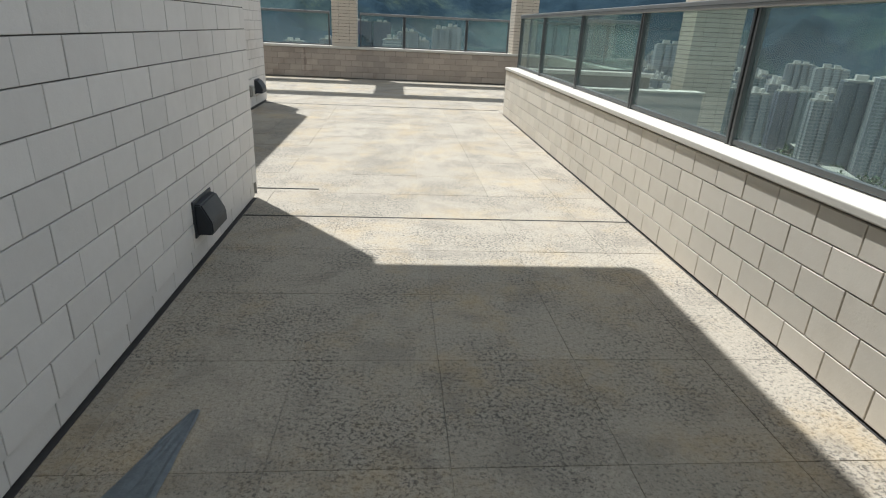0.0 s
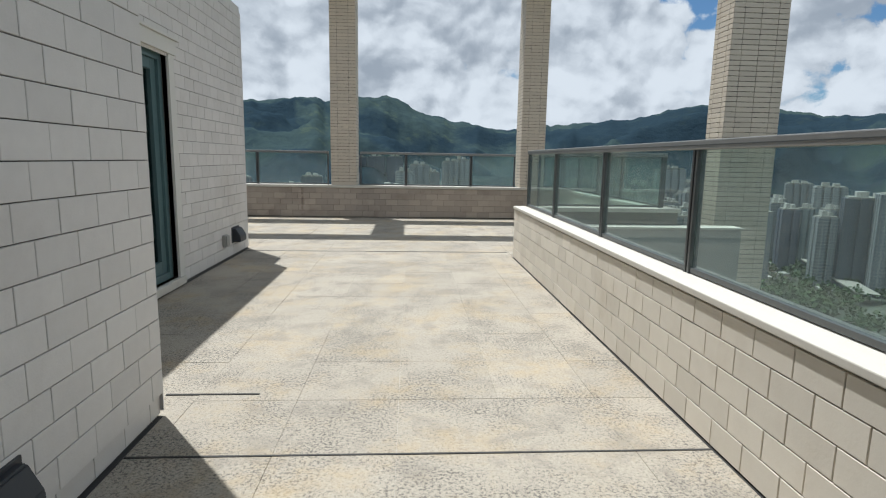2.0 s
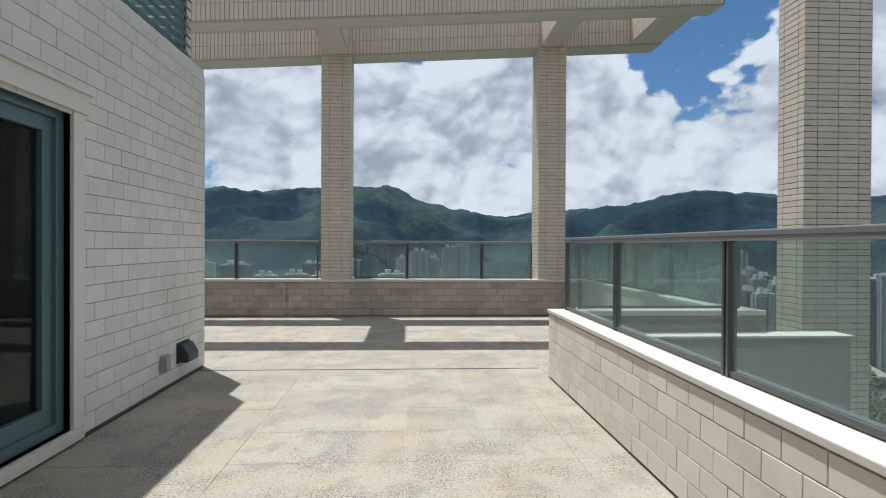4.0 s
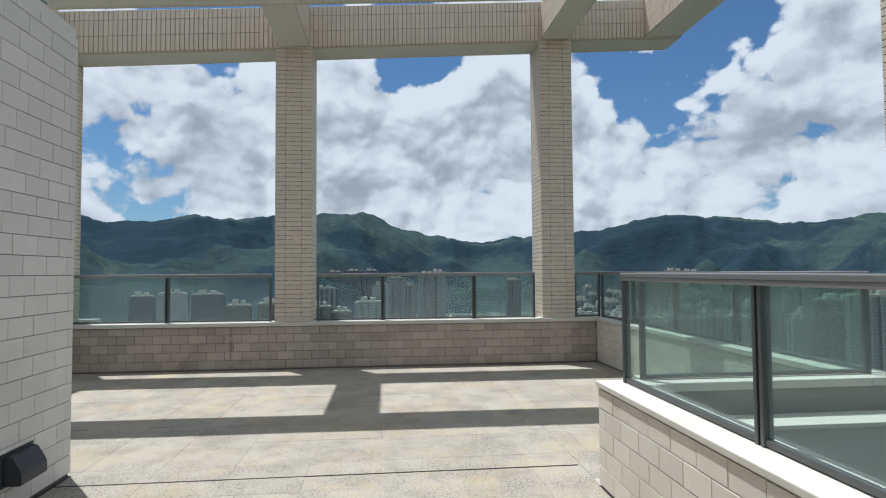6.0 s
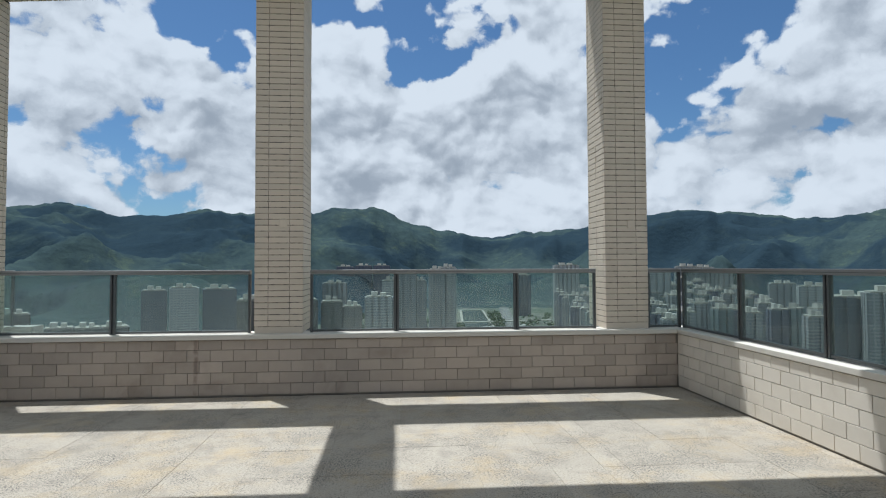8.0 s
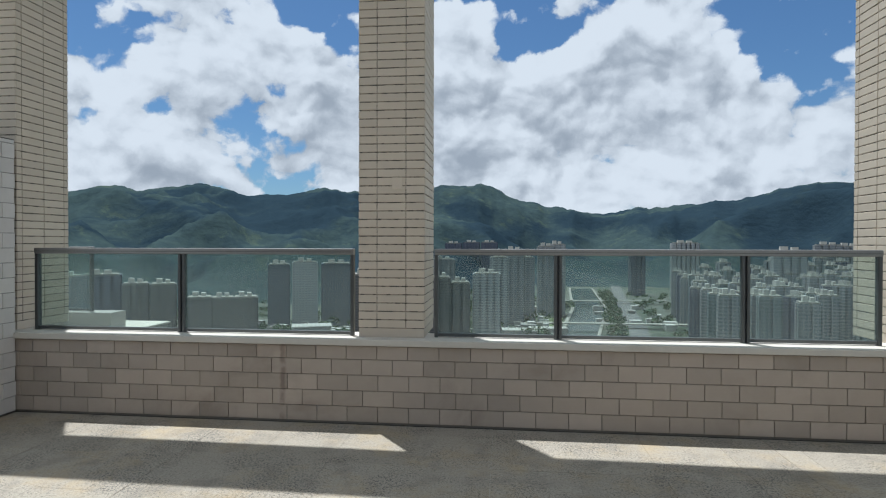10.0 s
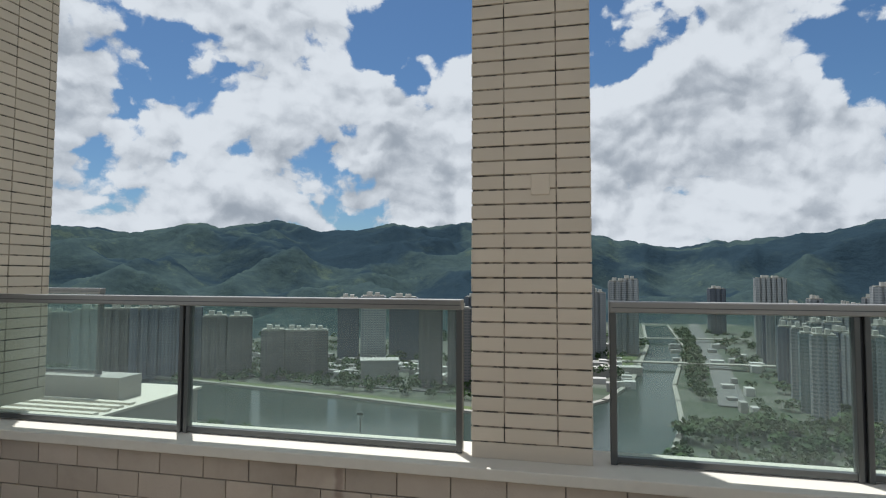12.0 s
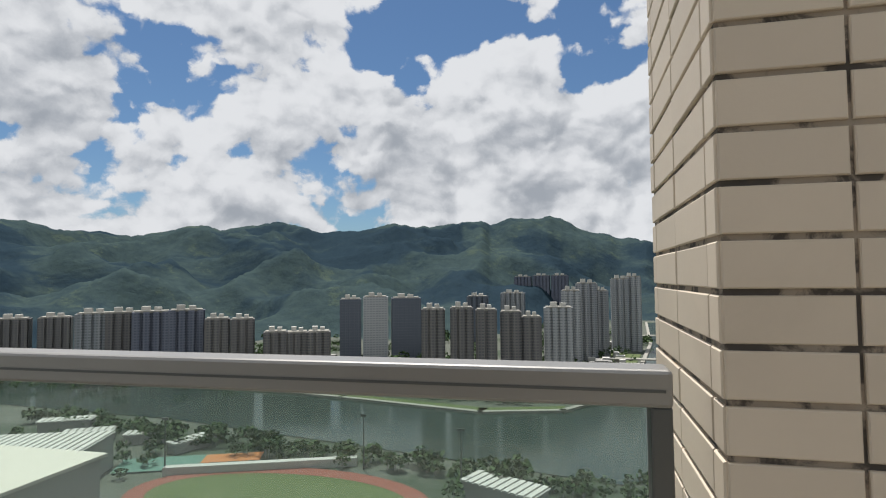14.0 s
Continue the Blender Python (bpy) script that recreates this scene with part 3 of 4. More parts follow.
# ---- distance: ground, river, hills, town ----
G = -110.0
M["ground"] = material("town_ground", (0.12, 0.12, 0.105), (0.06, 0.075, 0.05), 0.95, grain=0.02, grain_amt=0.6, stain_shade=0.012, stain_shade_col=(0.030, 0.048, 0.024),
                       stain_shade_lo=0.45, stain_shade_hi=0.6, stain_shade_amt=0.9, bump=0, vary=0)
# blue distance haze is mixed into the base; dark patches imitate cloud shadows
M["hill"] = material("hazed_wooded_hill", (0.058, 0.085, 0.077), (0.032, 0.050, 0.056), 1.0, grain=0.035, grain_amt=0.7, stain_shade=0.0014, stain_shade_col=(0.016, 0.030, 0.046),
                     stain_shade_lo=0.46, stain_shade_hi=0.54, stain_shade_amt=0.75, bump=1.0, bump_scale=0.03, vary=0, spec=0.0, fleck=(0.070, 0.094, 0.070), fleck_scale=0.010, fleck_lo=0.565)
M["hill"].node_tree.nodes["Bump"].inputs["Distance"].default_value = 7.0
M["water"] = material("river_water", (0.03, 0.045, 0.038), (0.04, 0.055, 0.045), 0.16, grain=0.01, bump=0, vary=0, spec=0.3)
M["bank"] = material("pale_embankment", (0.30, 0.29, 0.25), rough=0.9, grain=0.2, bump=0, vary=0)
M["road"] = material("asphalt_road", (0.13, 0.13, 0.125), rough=0.9, grain=0.2, bump=0, vary=0)
M["grass"] = material("sports_grass", (0.085, 0.115, 0.035), (0.06, 0.085, 0.03), 0.95, grain=0.2, bump=0, vary=0)
M["track"] = material("red_running_track", (0.22, 0.075, 0.05), rough=0.9, grain=0.3, bump=0, vary=0)
M["court"] = material("green_hard_court", (0.10, 0.19, 0.15), rough=0.9, grain=0.3, bump=0, vary=0)
M["orange"] = material("orange_hard_court", (0.42, 0.17, 0.06), rough=0.9, grain=0.3, bump=0, vary=0)
M["white_roof"] = material("white_roof_sheet", (0.48, 0.47, 0.43), (0.36, 0.35, 0.31), 0.7, grain=0.3, bump=0, vary=0.1)
M["leaf"] = material("town_tree_leaf", (0.065, 0.10, 0.042), (0.038, 0.066, 0.03), 0.9, grain=0.2, bump=0, vary=0.25, island=True, spec=0.1)


def facade(name, wall, glassy, rib, floor_h=3.0, bay=3.4, share=0.55):
    """Tower walls: storey bands and bays of windows at real size."""
    m = bpy.data.materials.new(name)
    m.use_nodes = True
    k = Nodes(m.node_tree)
    b = m.node_tree.nodes["Principled BSDF"]
    geo = k.add("ShaderNodeTexCoord")
    sep = k.add("ShaderNodeSeparateXYZ")
    k.link(geo.outputs["Object"], sep.inputs[0])
    st = k.math("FRACT", k.math("DIVIDE", sep.outputs[2], floor_h))
    run = k.math("ADD", sep.outputs[0], sep.outputs[1])
    br = k.math("FRACT", k.math("DIVIDE", run, bay))
    pier = k.math("GREATER_THAN", k.math("FRACT", k.math("DIVIDE", run, bay * 2.3)), 0.55)
    win = k.math("MULTIPLY", k.math("GREATER_THAN", st, 1 - share), k.math("GREATER_THAN", br, 0.35))
    nz = k.noise(geo.outputs["Object"], 0.15, 4.0)
    base = k.mix(nz, wall, tuple(c * 0.8 for c in wall))
    base = k.mix(k.math("MULTIPLY", pier, 0.6), base, rib)
    col = k.mix(k.math("MULTIPLY", win, 0.62), base, glassy)
    rnd = k.add("ShaderNodeObjectInfo").outputs["Random"]
    col = k.mix(k.math("MULTIPLY", rnd, 0.25), col, rib)
    k.link(col, b.inputs["Base Color"])
    b.inputs["Roughness"].default_value = 0.6
    return m


# all facade colours lean slightly blue to carry distance haze
F = {
    "tan": facade("tan_flats", (0.204, 0.192, 0.178), (0.048, 0.057, 0.067), (0.136, 0.128, 0.126)),
    "blue": facade("blue_grey_flats", (0.170, 0.185, 0.229), (0.048, 0.057, 0.081), (0.109, 0.121, 0.163)),
    "white": facade("white_flats", (0.422, 0.433, 0.429), (0.109, 0.128, 0.141), (0.340, 0.355, 0.355), 3.2, 4.0, 0.45),
    "pale": facade("pale_flats", (0.340, 0.348, 0.348), (0.082, 0.099, 0.111), (0.224, 0.241, 0.259)),
    "teal": facade("teal_flats", (0.224, 0.263, 0.266), (0.068, 0.099, 0.104), (0.170, 0.206, 0.215)),
    "glass": facade("dark_glass_block", (0.136, 0.156, 0.185), (0.041, 0.057, 0.074), (0.095, 0.106, 0.133), 3.6, 2.4, 0.7),
}


def tower(x, y, w, d, h, style, turn=0.0, notch=0.2, crown=True, name="residential_tower", label=""):
    """A point block with a notched plan, a roof parapet and a tank room."""
    t = thing(name, (x, y, G), label, "building", "town buildings")
    a, b, n = w / 2, d / 2, notch * w / 2
    bays = max(2, int(round(w / 9)))
    plan = []
    for s, (p, q) in enumerate((((-a, -b), (a, -b)), ((a, -b), (a, b)), ((a, b), (-a, b)), ((-a, b), (-a, -b)))):
        p, q = Vector(p), Vector(q)
        e = (q - p).normalized()
        inn = Vector((-e.y, e.x))
        L, nb = (q - p).length, bays if s % 2 == 0 else max(2, int(round(d / 9)))
        for i in range(nb):
            u0, u1 = L * i / nb, L * (i + 1) / nb
            g = (u1 - u0) * 0.16
            if notch > 0:
                plan += [p + e * (u0 + g) + (inn * 0), p + e * (u1 - g), p + e * (u1 - g) + inn * n * 0.9, p + e * (u1 + (g if i < nb - 1 else -g)) + inn * n * 0.9]
            else:
                plan += [p + e * u0]
    bm = bmesh.new()
    lo = [bm.verts.new((v.x, v.y, 0)) for v in plan]
    hi = [bm.verts.new((v.x, v.y, h)) for v in plan]
    k = len(plan)
    for i in range(k):
        j = (i + 1) % k
        bm.faces.new((lo[i], lo[j], hi[j], hi[i]))
    bm.faces.new(hi)
    m = Matrix.Translation((x, y, G)) @ Matrix.Rotation(radians(turn), 4, "Z")

    def add(nm, bmx, mat, lab=""):
        ob = new(nm, mesh_of(nm, bmx, mat))
        ob.parent = t
        ob.matrix_local = Matrix.Rotation(radians(turn), 4, "Z")
        return tagged(ob, lab)

    add("wall", bm, F[style])
    if crown:
        add("roof", boxes((-a * 0.86, a * 0.86, -b * 0.86, b * 0.86, h - 1.0, h + 1.4)), M["bank"], "pale flat roof with parapet")
        add("tank_room", boxes((-a * 0.55, -a * 0.1, -b * 0.4, b * 0.4, h + 1.4, h + 6), (a * 0.12, a * 0.5, -b * 0.4, b * 0.4, h + 1.4, h + 5)), M["white_roof"])
    return t


def at(bearing, dist):
    return dist * math.sin(radians(bearing)), dist * math.cos(radians(bearing))


def flat(name, pts, z, mat, label, category, kind="structure"):
    bm = bmesh.new()
    bm.faces.new([bm.verts.new((p[0], p[1], z)) for p in pts])
    bmesh.ops.recalc_face_normals(bm, faces=bm.faces)
    if bm.faces[:][0].normal.z < 0:
        bmesh.ops.reverse_faces(bm, faces=bm.faces)
    return solid(name, bm, mat, label, category, kind)


ground = solid("ground", boxes((-4800, 4800, -3500, 4800, G - 5, G)), M["ground"], "town ground with streets and trees far below", "ground")

# hills: summit heights by bearing, rising from the valley floor
BEAR = [-95, -70, -58, -51, -47, -42, -38, -34, -29.3, -25, -21.9, -17.9, -14, -10.4, -8.1, -6.1, -4.1, -2.2, 1.9, 5.8, 9.8, 13.8, 18, 22.5, 26.9, 32.4, 36.4, 38.8, 43, 50, 65, 95]
ELEV = [3.0, 4.0, 5.0, 5.05, 4.4, 4.05, 4.95, 4.8, 5.55, 4.65, 4.65, 5.35, 5.2, 5.75, 5.15, 6.0, 5.6, 6.1, 4.25, 3.6, 2.95, 3.5, 3.85, 4.1, 5.35, 4.65, 4.1, 3.8, 4.75, 4.4, 4.6, 3.5]


def hills():
    bs = np.linspace(-95, 95, 800)
    ds = np.linspace(900, 4300, 170)
    el = np.interp(bs, BEAR, ELEV)
    el = el + np.array([0.26 * noise.fractal(Vector((b / 1.9, 4.0, 0.5)), 0.8, 2.0, 5) for b in bs])
    verts, faces = [], []
    for i, b in enumerate(bs):
        summit = math.tan(radians(el[i])) * 3000 - G
        foot = float(np.interp(b, [-95, -20, -6, 2, 22, 32, 95], [880, 880, 1150, 1500, 1500, 1150, 1000]))
        for d in ds:
            x, y = at(b, d)
            p = max(0.0, min(1.0, (d - foot) / (3000 - foot)))
            h = (0.55 * p + 0.45 * p * p * (3 - 2 * p)) if d < 3000 else max(0.0, 1 - ((d - 3000) / 1600) ** 1.3)
            q = Vector((x / 620, y / 620, 3.1))
            spur = 1 - abs(noise.noise(q) * 2.0) + 0.5 * (1 - abs(noise.noise(q * 2.3) * 2.0)) - 0.95
            gully = 1 - abs(noise.noise(Vector((x / 210, y / 210, 7.3))) * 2.2)
            fine = noise.fractal(Vector((x / 170, y / 170, 1.7)), 1.0, 2.0, 4) + 1.7 * gully - 0.9
            dip = 1.0 if d < 2600 else max(0.12, 1 - (d - 2600) / 450)
            z = summit * h + dip * min(1, p * 4) * (summit * 0.42 * spur * (1 - 0.6 * p) + 9 * fine) + (4 * fine if p > 0.1 else 0)
            lim = (math.tan(radians(el[i])) * d - G) if d < 2950 else 1e9
            z = min(z, lim * 0.985)
            verts.append((x, y, G - 1 + max(0.0, z) * (1 if p > 0 else 0)))
        if i:
            n = len(ds)
            for j in range(n - 1):
                a = (i - 1) * n + j
                faces.append((a, a + n, a + n + 1, a + 1))
    me = bpy.data.meshes.new("hills")
    me.from_pydata(verts, [], faces)
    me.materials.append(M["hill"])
    me.polygons.foreach_set("use_smooth", [True] * len(me.polygons))
    ob = new("backdrop_hills", me)
    tagged(ob, "range of wooded hills, blue haze and cloud shade in their colour", "hills", kind="structure")
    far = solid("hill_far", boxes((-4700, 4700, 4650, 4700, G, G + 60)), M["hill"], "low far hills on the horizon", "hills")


hills()

# river: a wide reach across the view and a channel running away from it
flat("water", [(-1300, 830), (-870, 640), (-564, 571), (-213, 504), (-77, 472), (-10, 490), (30, 545), (62, 640), (120, 980), (165, 1420), (215, 1420), (172, 980), (100, 640),
               (90, 560), (78, 470), (60, 400), (40, 340), (22, 334), (-114, 366), (-315, 410), (-491, 425), (-900, 480), (-1400, 600)], G + 0.6, M["water"],
     "wide grey-green river", "river")
BANK = [(-1300, 830), (-870, 640), (-564, 571), (-213, 504), (-77, 472), (-10, 490), (30, 545), (62, 640), (120, 980), (165, 1420)]


def strip(name, line, width, z, thick, mat, label, category):
    bm = bmesh.new()
    for p, q in zip(line, line[1:]):
        p, q = Vector(p), Vector(q)
        e = (q - p).normalized()
        n = Vector((-e.y, e.x)) * width
        vs = [bm.verts.new((v.x, v.y, zz)) for zz in (z, z + thick) for v in (p - e * 2, q + e * 2, q + e * 2 + n, p - e * 2 + n)]
        for f in ((4, 5, 6, 7), (0, 1, 5, 4), (2, 3, 7, 6)):
            bm.faces.new([vs[i] for i in f])
    bmesh.ops.recalc_face_normals(bm, faces=bm.faces)
    return solid(name, bm, mat, label, category)


strip("embankment", BANK, 5, G, 2.6, M["bank"], "pale stone river embankment with promenade", "embankment")
strip("lawn", [(p[0], p[1] + 9) for p in BANK[:6]], 10, G, 1.6, M["grass"], "grass verge along the river", "lawn")
strip("embankment", [(215, 1420), (172, 980), (100, 640), (90, 560), (78, 470), (60, 400), (40, 340)], 4, G, 2.4, M["bank"], "pale stone river embankment with promenade", "embankment")
strip("road", [(148, 550), (190, 780), (242, 1142), (300, 1500)], 24, G, 1.2, M["road"], "wide grey road beside the towers", "road")
strip("road", [(382, 424), (430, 540), (484, 667), (560, 900)], 16, G + 8, 1.2, M["bank"], "curving elevated highway", "road")
strip("road", [(-500, 620), (-250, 560), (-60, 545)], 9, G, 1.0, M["road"], "street behind the riverside lawn", "road")
strip("bridge", [(40, 760), (250, 760)], 12, G + 6, 1.5, M["bank"], "pale road bridge over the channel", "bridge")
strip("bridge", [(90, 1050), (300, 1080)], 12, G + 6, 1.5, M["bank"], "pale road bridge over the channel", "bridge")
flat("lawn", [(15, 760), (70, 745), (90, 860), (25, 870)], G + 0.8, M["grass"], "green playing field by the channel", "lawn")


def ring(name, cx, cy, rx, ry, hole, z, mat, label, cat):
    bm = bmesh.new()
    n = 48
    o = [bm.verts.new((cx + rx * math.cos(i * math.tau / n), cy + ry * math.sin(i * math.tau / n), z)) for i in range(n)]
    if hole:
        k = [bm.verts.new((cx + (rx - hole) * math.cos(i * math.tau / n), cy + (ry - hole) * math.sin(i * math.tau / n), z)) for i in range(n)]
        for i in range(n):
            j = (i + 1) % n
            bm.faces.new((o[i], o[j], k[j], k[i]))
    else:
        bm.faces.new(o)
    return solid(name, bm, mat, label, cat)


ring("running_track", -150, 278, 82, 46, 11, G + 0.9, M["track"], "red oval running track", "running track")
ring("lawn", -150, 278, 71, 35, 0, G + 0.8, M["grass"], "green sports field inside the track", "sports field")
flat("court", [(-262, 292), (-190, 322), (-202, 345), (-274, 316)], G + 0.9, M["court"], "green hard courts", "sports court")
flat("court", [(-222, 318), (-190, 331), (-196, 346), (-228, 333)], G + 1.2, M["orange"], "orange hard court", "sports court")
strip("grandstand", [(-228, 296), (-130, 334)], 5, G, 5, M["white_roof"], "long white grandstand roof", "grandstand")


def hall(x, y, w, d, h, turn, label):
    t = thing("sports_hall", (x, y, G), label, "building", "low buildings")
    mt = Matrix.Translation((x, y, G)) @ Matrix.Rotation(radians(turn), 4, "Z")
    n = max(4, int(w / 4))
    for nm, bm, mat in (("wall", boxes((-w / 2, w / 2, -d / 2, d / 2, 0, h)), M["concrete"]), ("roof", boxes(*[(-w / 2 - 1 + i * (w + 2) / n, -w / 2 - 1 + (i + 0.72) * (w + 2) / n, -d / 2 - 1, d / 2 + 1, h + 0.6, h + 1.3) for i in range(n)]), M["white_roof"]),
                        ("roof_deck", boxes((-w / 2 - 1, w / 2 + 1, -d / 2 - 1, d / 2 + 1, h, h + 0.6)), M["concrete"])):
        bm.transform(mt)
        part(nm, bm, mat, t)


hall(-300, 268, 78, 50, 20, 20, "large hall with a ribbed white roof")
for x, y, w, d, h, a in ((-330, 345, 30, 12, 7, 30), (-290, 352, 24, 10, 6, 24), (-250, 345, 26, 9, 6, 70), (-370, 365, 34, 12, 8, 28), (-36, 300, 40, 16, 8, -25), (-205, 600, 40, 22, 22, 20), (55, 700, 44, 14, 9, 5),
                         (20, 690, 40, 18, 8, 4), (30, 920, 70, 14, 10, 3)):
    hall(x, y, w, d, h, a, "low building with a pale flat roof")


def top(elev, dist):
    return math.tan(radians(elev)) * dist + 1.6 - G


TOWN = [  # bearing, distance, elevation of the top, width, depth, style, turn
    (-49.6, 860, -3.0, 34, 26, "tan", 40), (-46.8, 850, -3.0, 34, 26, "tan", 40), (-44.0, 740, -2.8, 34, 24, "pale", 38), (-41.8, 735, -2.8, 34, 24, "tan", 38), (-39.6, 720, -2.8, 38, 26, "blue", 36),
    (-36.8, 718, -2.75, 38, 26, "blue", 36), (-34.2, 700, -3.6, 26, 24, "tan", 32), (-32.0, 700, -3.7, 26, 24, "tan", 32), (-29.0, 670, -5.0, 26, 22, "tan", 28), (-27.0, 672, -5.1, 24, 22, "tan", 28),
    (-25.0, 668, -5.1, 26, 22, "tan", 26), (-13.8, 600, -3.1, 24, 22, "tan", 12), (-11.0, 604, -3.0, 24, 22, "tan", 12), (-8.6, 606, -3.2, 22, 22, "tan", 10), (-6.2, 612, -3.4, 22, 20, "tan", 8),
    (-4.2, 616, -3.9, 20, 20, "tan", 8), (-9.5, 1000, -1.9, 36, 30, "glass", 5), (-6.0, 1050, -1.6, 44, 30, "pale", 5), (-1.6, 660, -3.0, 32, 24, "white", 4), (-0.4, 760, -1.4, 24, 22, "white", 2),
    (1.1, 800, -0.7, 28, 24, "pale", 2), (2.4, 830, -1.4, 20, 20, "pale", 2), (4.2, 900, -0.3, 26, 24, "pale", 0), (5.3, 910, -0.1, 24, 24, "white", 0), (-3.2, 1500, 0.1, 44, 30, "blue", 0),
    (-1.4, 1500, 0.1, 44, 30, "blue", 0), (-5.0, 1500, 0.0, 44, 30, "blue", 0), (17.0, 1250, 0.05, 52, 30, "white", -8), (12.8, 1300, -0.9, 30, 30, "glass", 0), (25.2, 900, -0.6, 40, 26, "white", -16),
    (28.0, 1150, -0.1, 40, 26, "pale", -20), (29.4, 1150, -0.2, 36, 26, "pale", -20), (31.0, 1250, -0.6, 36, 26, "white", -22), (37.8, 880, -1.8, 36, 26, "white", -30), (40.5, 640, -2.6, 40, 30, "glass", -32),
    (42.8, 620, -2.2, 40, 30, "pale", -32), (35.6, 1100, -1.6, 40, 26, "pale", -28),
]
STYLE_WORDS = {"tan": "tan high-rise flats with dark windows", "blue": "blue-grey high-rise flats with dark windows", "white": "white high-rise block with window bands", "pale": "pale high-rise flats with window bays",
               "glass": "dark glazed office block, flat roof", "teal": "pale green high-rise flats with window bays"}
for b, d, e, w, dp, st, tn in TOWN:
    x, y = at(b, d)
    tower(x, y, w, dp, top(e, d), st, tn, label=STYLE_WORDS[st])

# hotel with a blank white centre between grey wings
for dx, w, h, st, nt in ((-34, 28, -2.05, "glass", 0.0), (0, 34, -1.85, "white", 0.0), (42, 40, -2.0, "glass", 0.0)):
    x, y = at(-19.6, 800)
    tower(x + dx * 0.94, y + dx * 0.33, w, 30, top(h, 800), st, 20, notch=nt, name="hotel_block", label="tall slab hotel block, white centre and grey wings")

# estate of close-set slim towers beside the road
rng = random.Random(11)
for i in range(8):
    for j in range(9):
        d = 500 + 50 * j + rng.uniform(-8, 8)
        lateral = 186 + 33 * i + 0.20 * (d - 500) + rng.uniform(-5, 5)
        if i > 1 and j == 0 and i % 2:
            continue
        e = -4.9 + 0.33 * j + rng.uniform(-0.35, 0.35) + 0.12 * i
        tower(lateral, d, 17, 16, top(min(e, -1.2), math.hypot(lateral, d)), ("pale", "teal", "pale", "blue")[(i + j) % 4], -14 + 20 * ((i * j) % 3), notch=0.35, label="slim pale green-grey high-rise flats")


# riverside and street trees: trunks with crowns of many leaf clumps
def woods(spots, seed):
    rng = random.Random(seed)
    verts, faces, tv, tf = [], [], [], []
    for x, y, s in spots:
        h = s * rng.uniform(0.8, 1.25)
        k = len(tv)
        for zz, r in ((0, 0.35), (h * 0.6, 0.15)):
            tv += [(x + r * math.cos(a), y + r * math.sin(a), G + zz) for a in (0, 2.1, 4.2)]
        tf += [(k, k + 1, k + 4, k + 3), (k + 1, k + 2, k + 5, k + 4), (k + 2, k, k + 3, k + 5)]
        for _ in range(46):
            a, r, q = rng.uniform(0, math.tau), s * 0.55 * math.sqrt(rng.random()), rng.random()
            c = Vector((x + r * math.cos(a), y + r * math.sin(a), G + h * (0.42 + 0.6 * q * (1 - 0.5 * (r / (s * 0.55)) ** 2))))
            u = Vector((rng.gauss(0, 1), rng.gauss(0, 1), rng.gauss(0, 0.6))).normalized()
            v = u.cross(Vector((rng.gauss(0, 1), rng.gauss(0, 1), rng.gauss(0, 1)))).normalized()
            w = s * rng.uniform(0.10, 0.19)
            k = len(verts)
            verts += [c - u * w, c + v * w * 0.8, c + u * w * 1.1, c - v * w * 0.7]
            faces.append((k, k + 1, k + 2, k + 3))
    for nm, vs, fs, mat, lab in (("tree_crowns", verts, faces, "leaf", "green leafy crowns of town trees"), ("tree_trunks", tv, tf, "concrete", "thin trunks of town trees")):
        me = bpy.data.meshes.new(nm)
        me.from_pydata(vs, [], fs)
        me.materials.append(M[mat])
        tagged(new(nm, me), lab, "trees", kind="stuff")


rng = random.Random(5)
SPOTS = []
for _ in range(190):  # near bank
    f = rng.random()
    SPOTS.append((-420 + 470 * f + rng.uniform(-8, 8), 398 - 75 * f + rng.uniform(-26, 2) , rng.uniform(7, 12)))
for _ in range(260):  # far bank park and streets
    f = rng.random()
    SPOTS.append((-640 + 610 * f, 606 - 110 * f + rng.uniform(8, 70), rng.uniform(6, 11)))
for _ in range(240):  # between channel and road
    f = rng.random()
    SPOTS.append((110 + 95 * f + rng.uniform(-2, 30), 560 + 700 * f + rng.uniform(-20, 20), rng.uniform(7, 12)))
for _ in range(160):  # right of the river, below the terrace
    SPOTS.append((rng.uniform(120, 560), rng.uniform(400, 560), rng.uniform(8, 13)))
for _ in range(120):
    SPOTS.append((rng.uniform(380, 760), rng.uniform(560, 900), rng.uniform(8, 13)))
for _ in range(90):
    SPOTS.append((rng.uniform(-420, -60), rng.uniform(225, 345), rng.uniform(7, 11)))
SPOTS = [s for s in SPOTS if not (-236 < s[0] < -64 and 228 < s[1] < 328)]
for _ in range(330):  # trees below the terrace, right of the reach
    SPOTS.append((rng.uniform(45, 330), rng.uniform(300, 480), rng.uniform(8, 14)))
for _ in range(900):
    b, d = rng.uniform(-52, 44), rng.uniform(640, 1250)
    SPOTS.append((*at(b, d), rng.uniform(8, 14)))
SPOTS = [s for s in SPOTS if not (560 < s[1] < 1420 and np.interp(s[1], [560, 640, 980, 1420], [30, 58, 116, 160]) < s[0] < np.interp(s[1], [560, 640, 980, 1420], [94, 104, 176, 220]))]
SPOTS = [s for s in SPOTS if not (480 < s[1] < 1400 and abs(s[0] - np.interp(s[1], [480, 550, 780, 1142, 1500], [116, 136, 178, 230, 288])) < 17)]
SPOTS = [s for s in SPOTS if not (330 < s[1] < 480 and s[0] < np.interp(s[1], [330, 480], [45, 84]) and s[1] > 398 - 75 * (s[0] + 420) / 470)]
woods(SPOTS, 3)


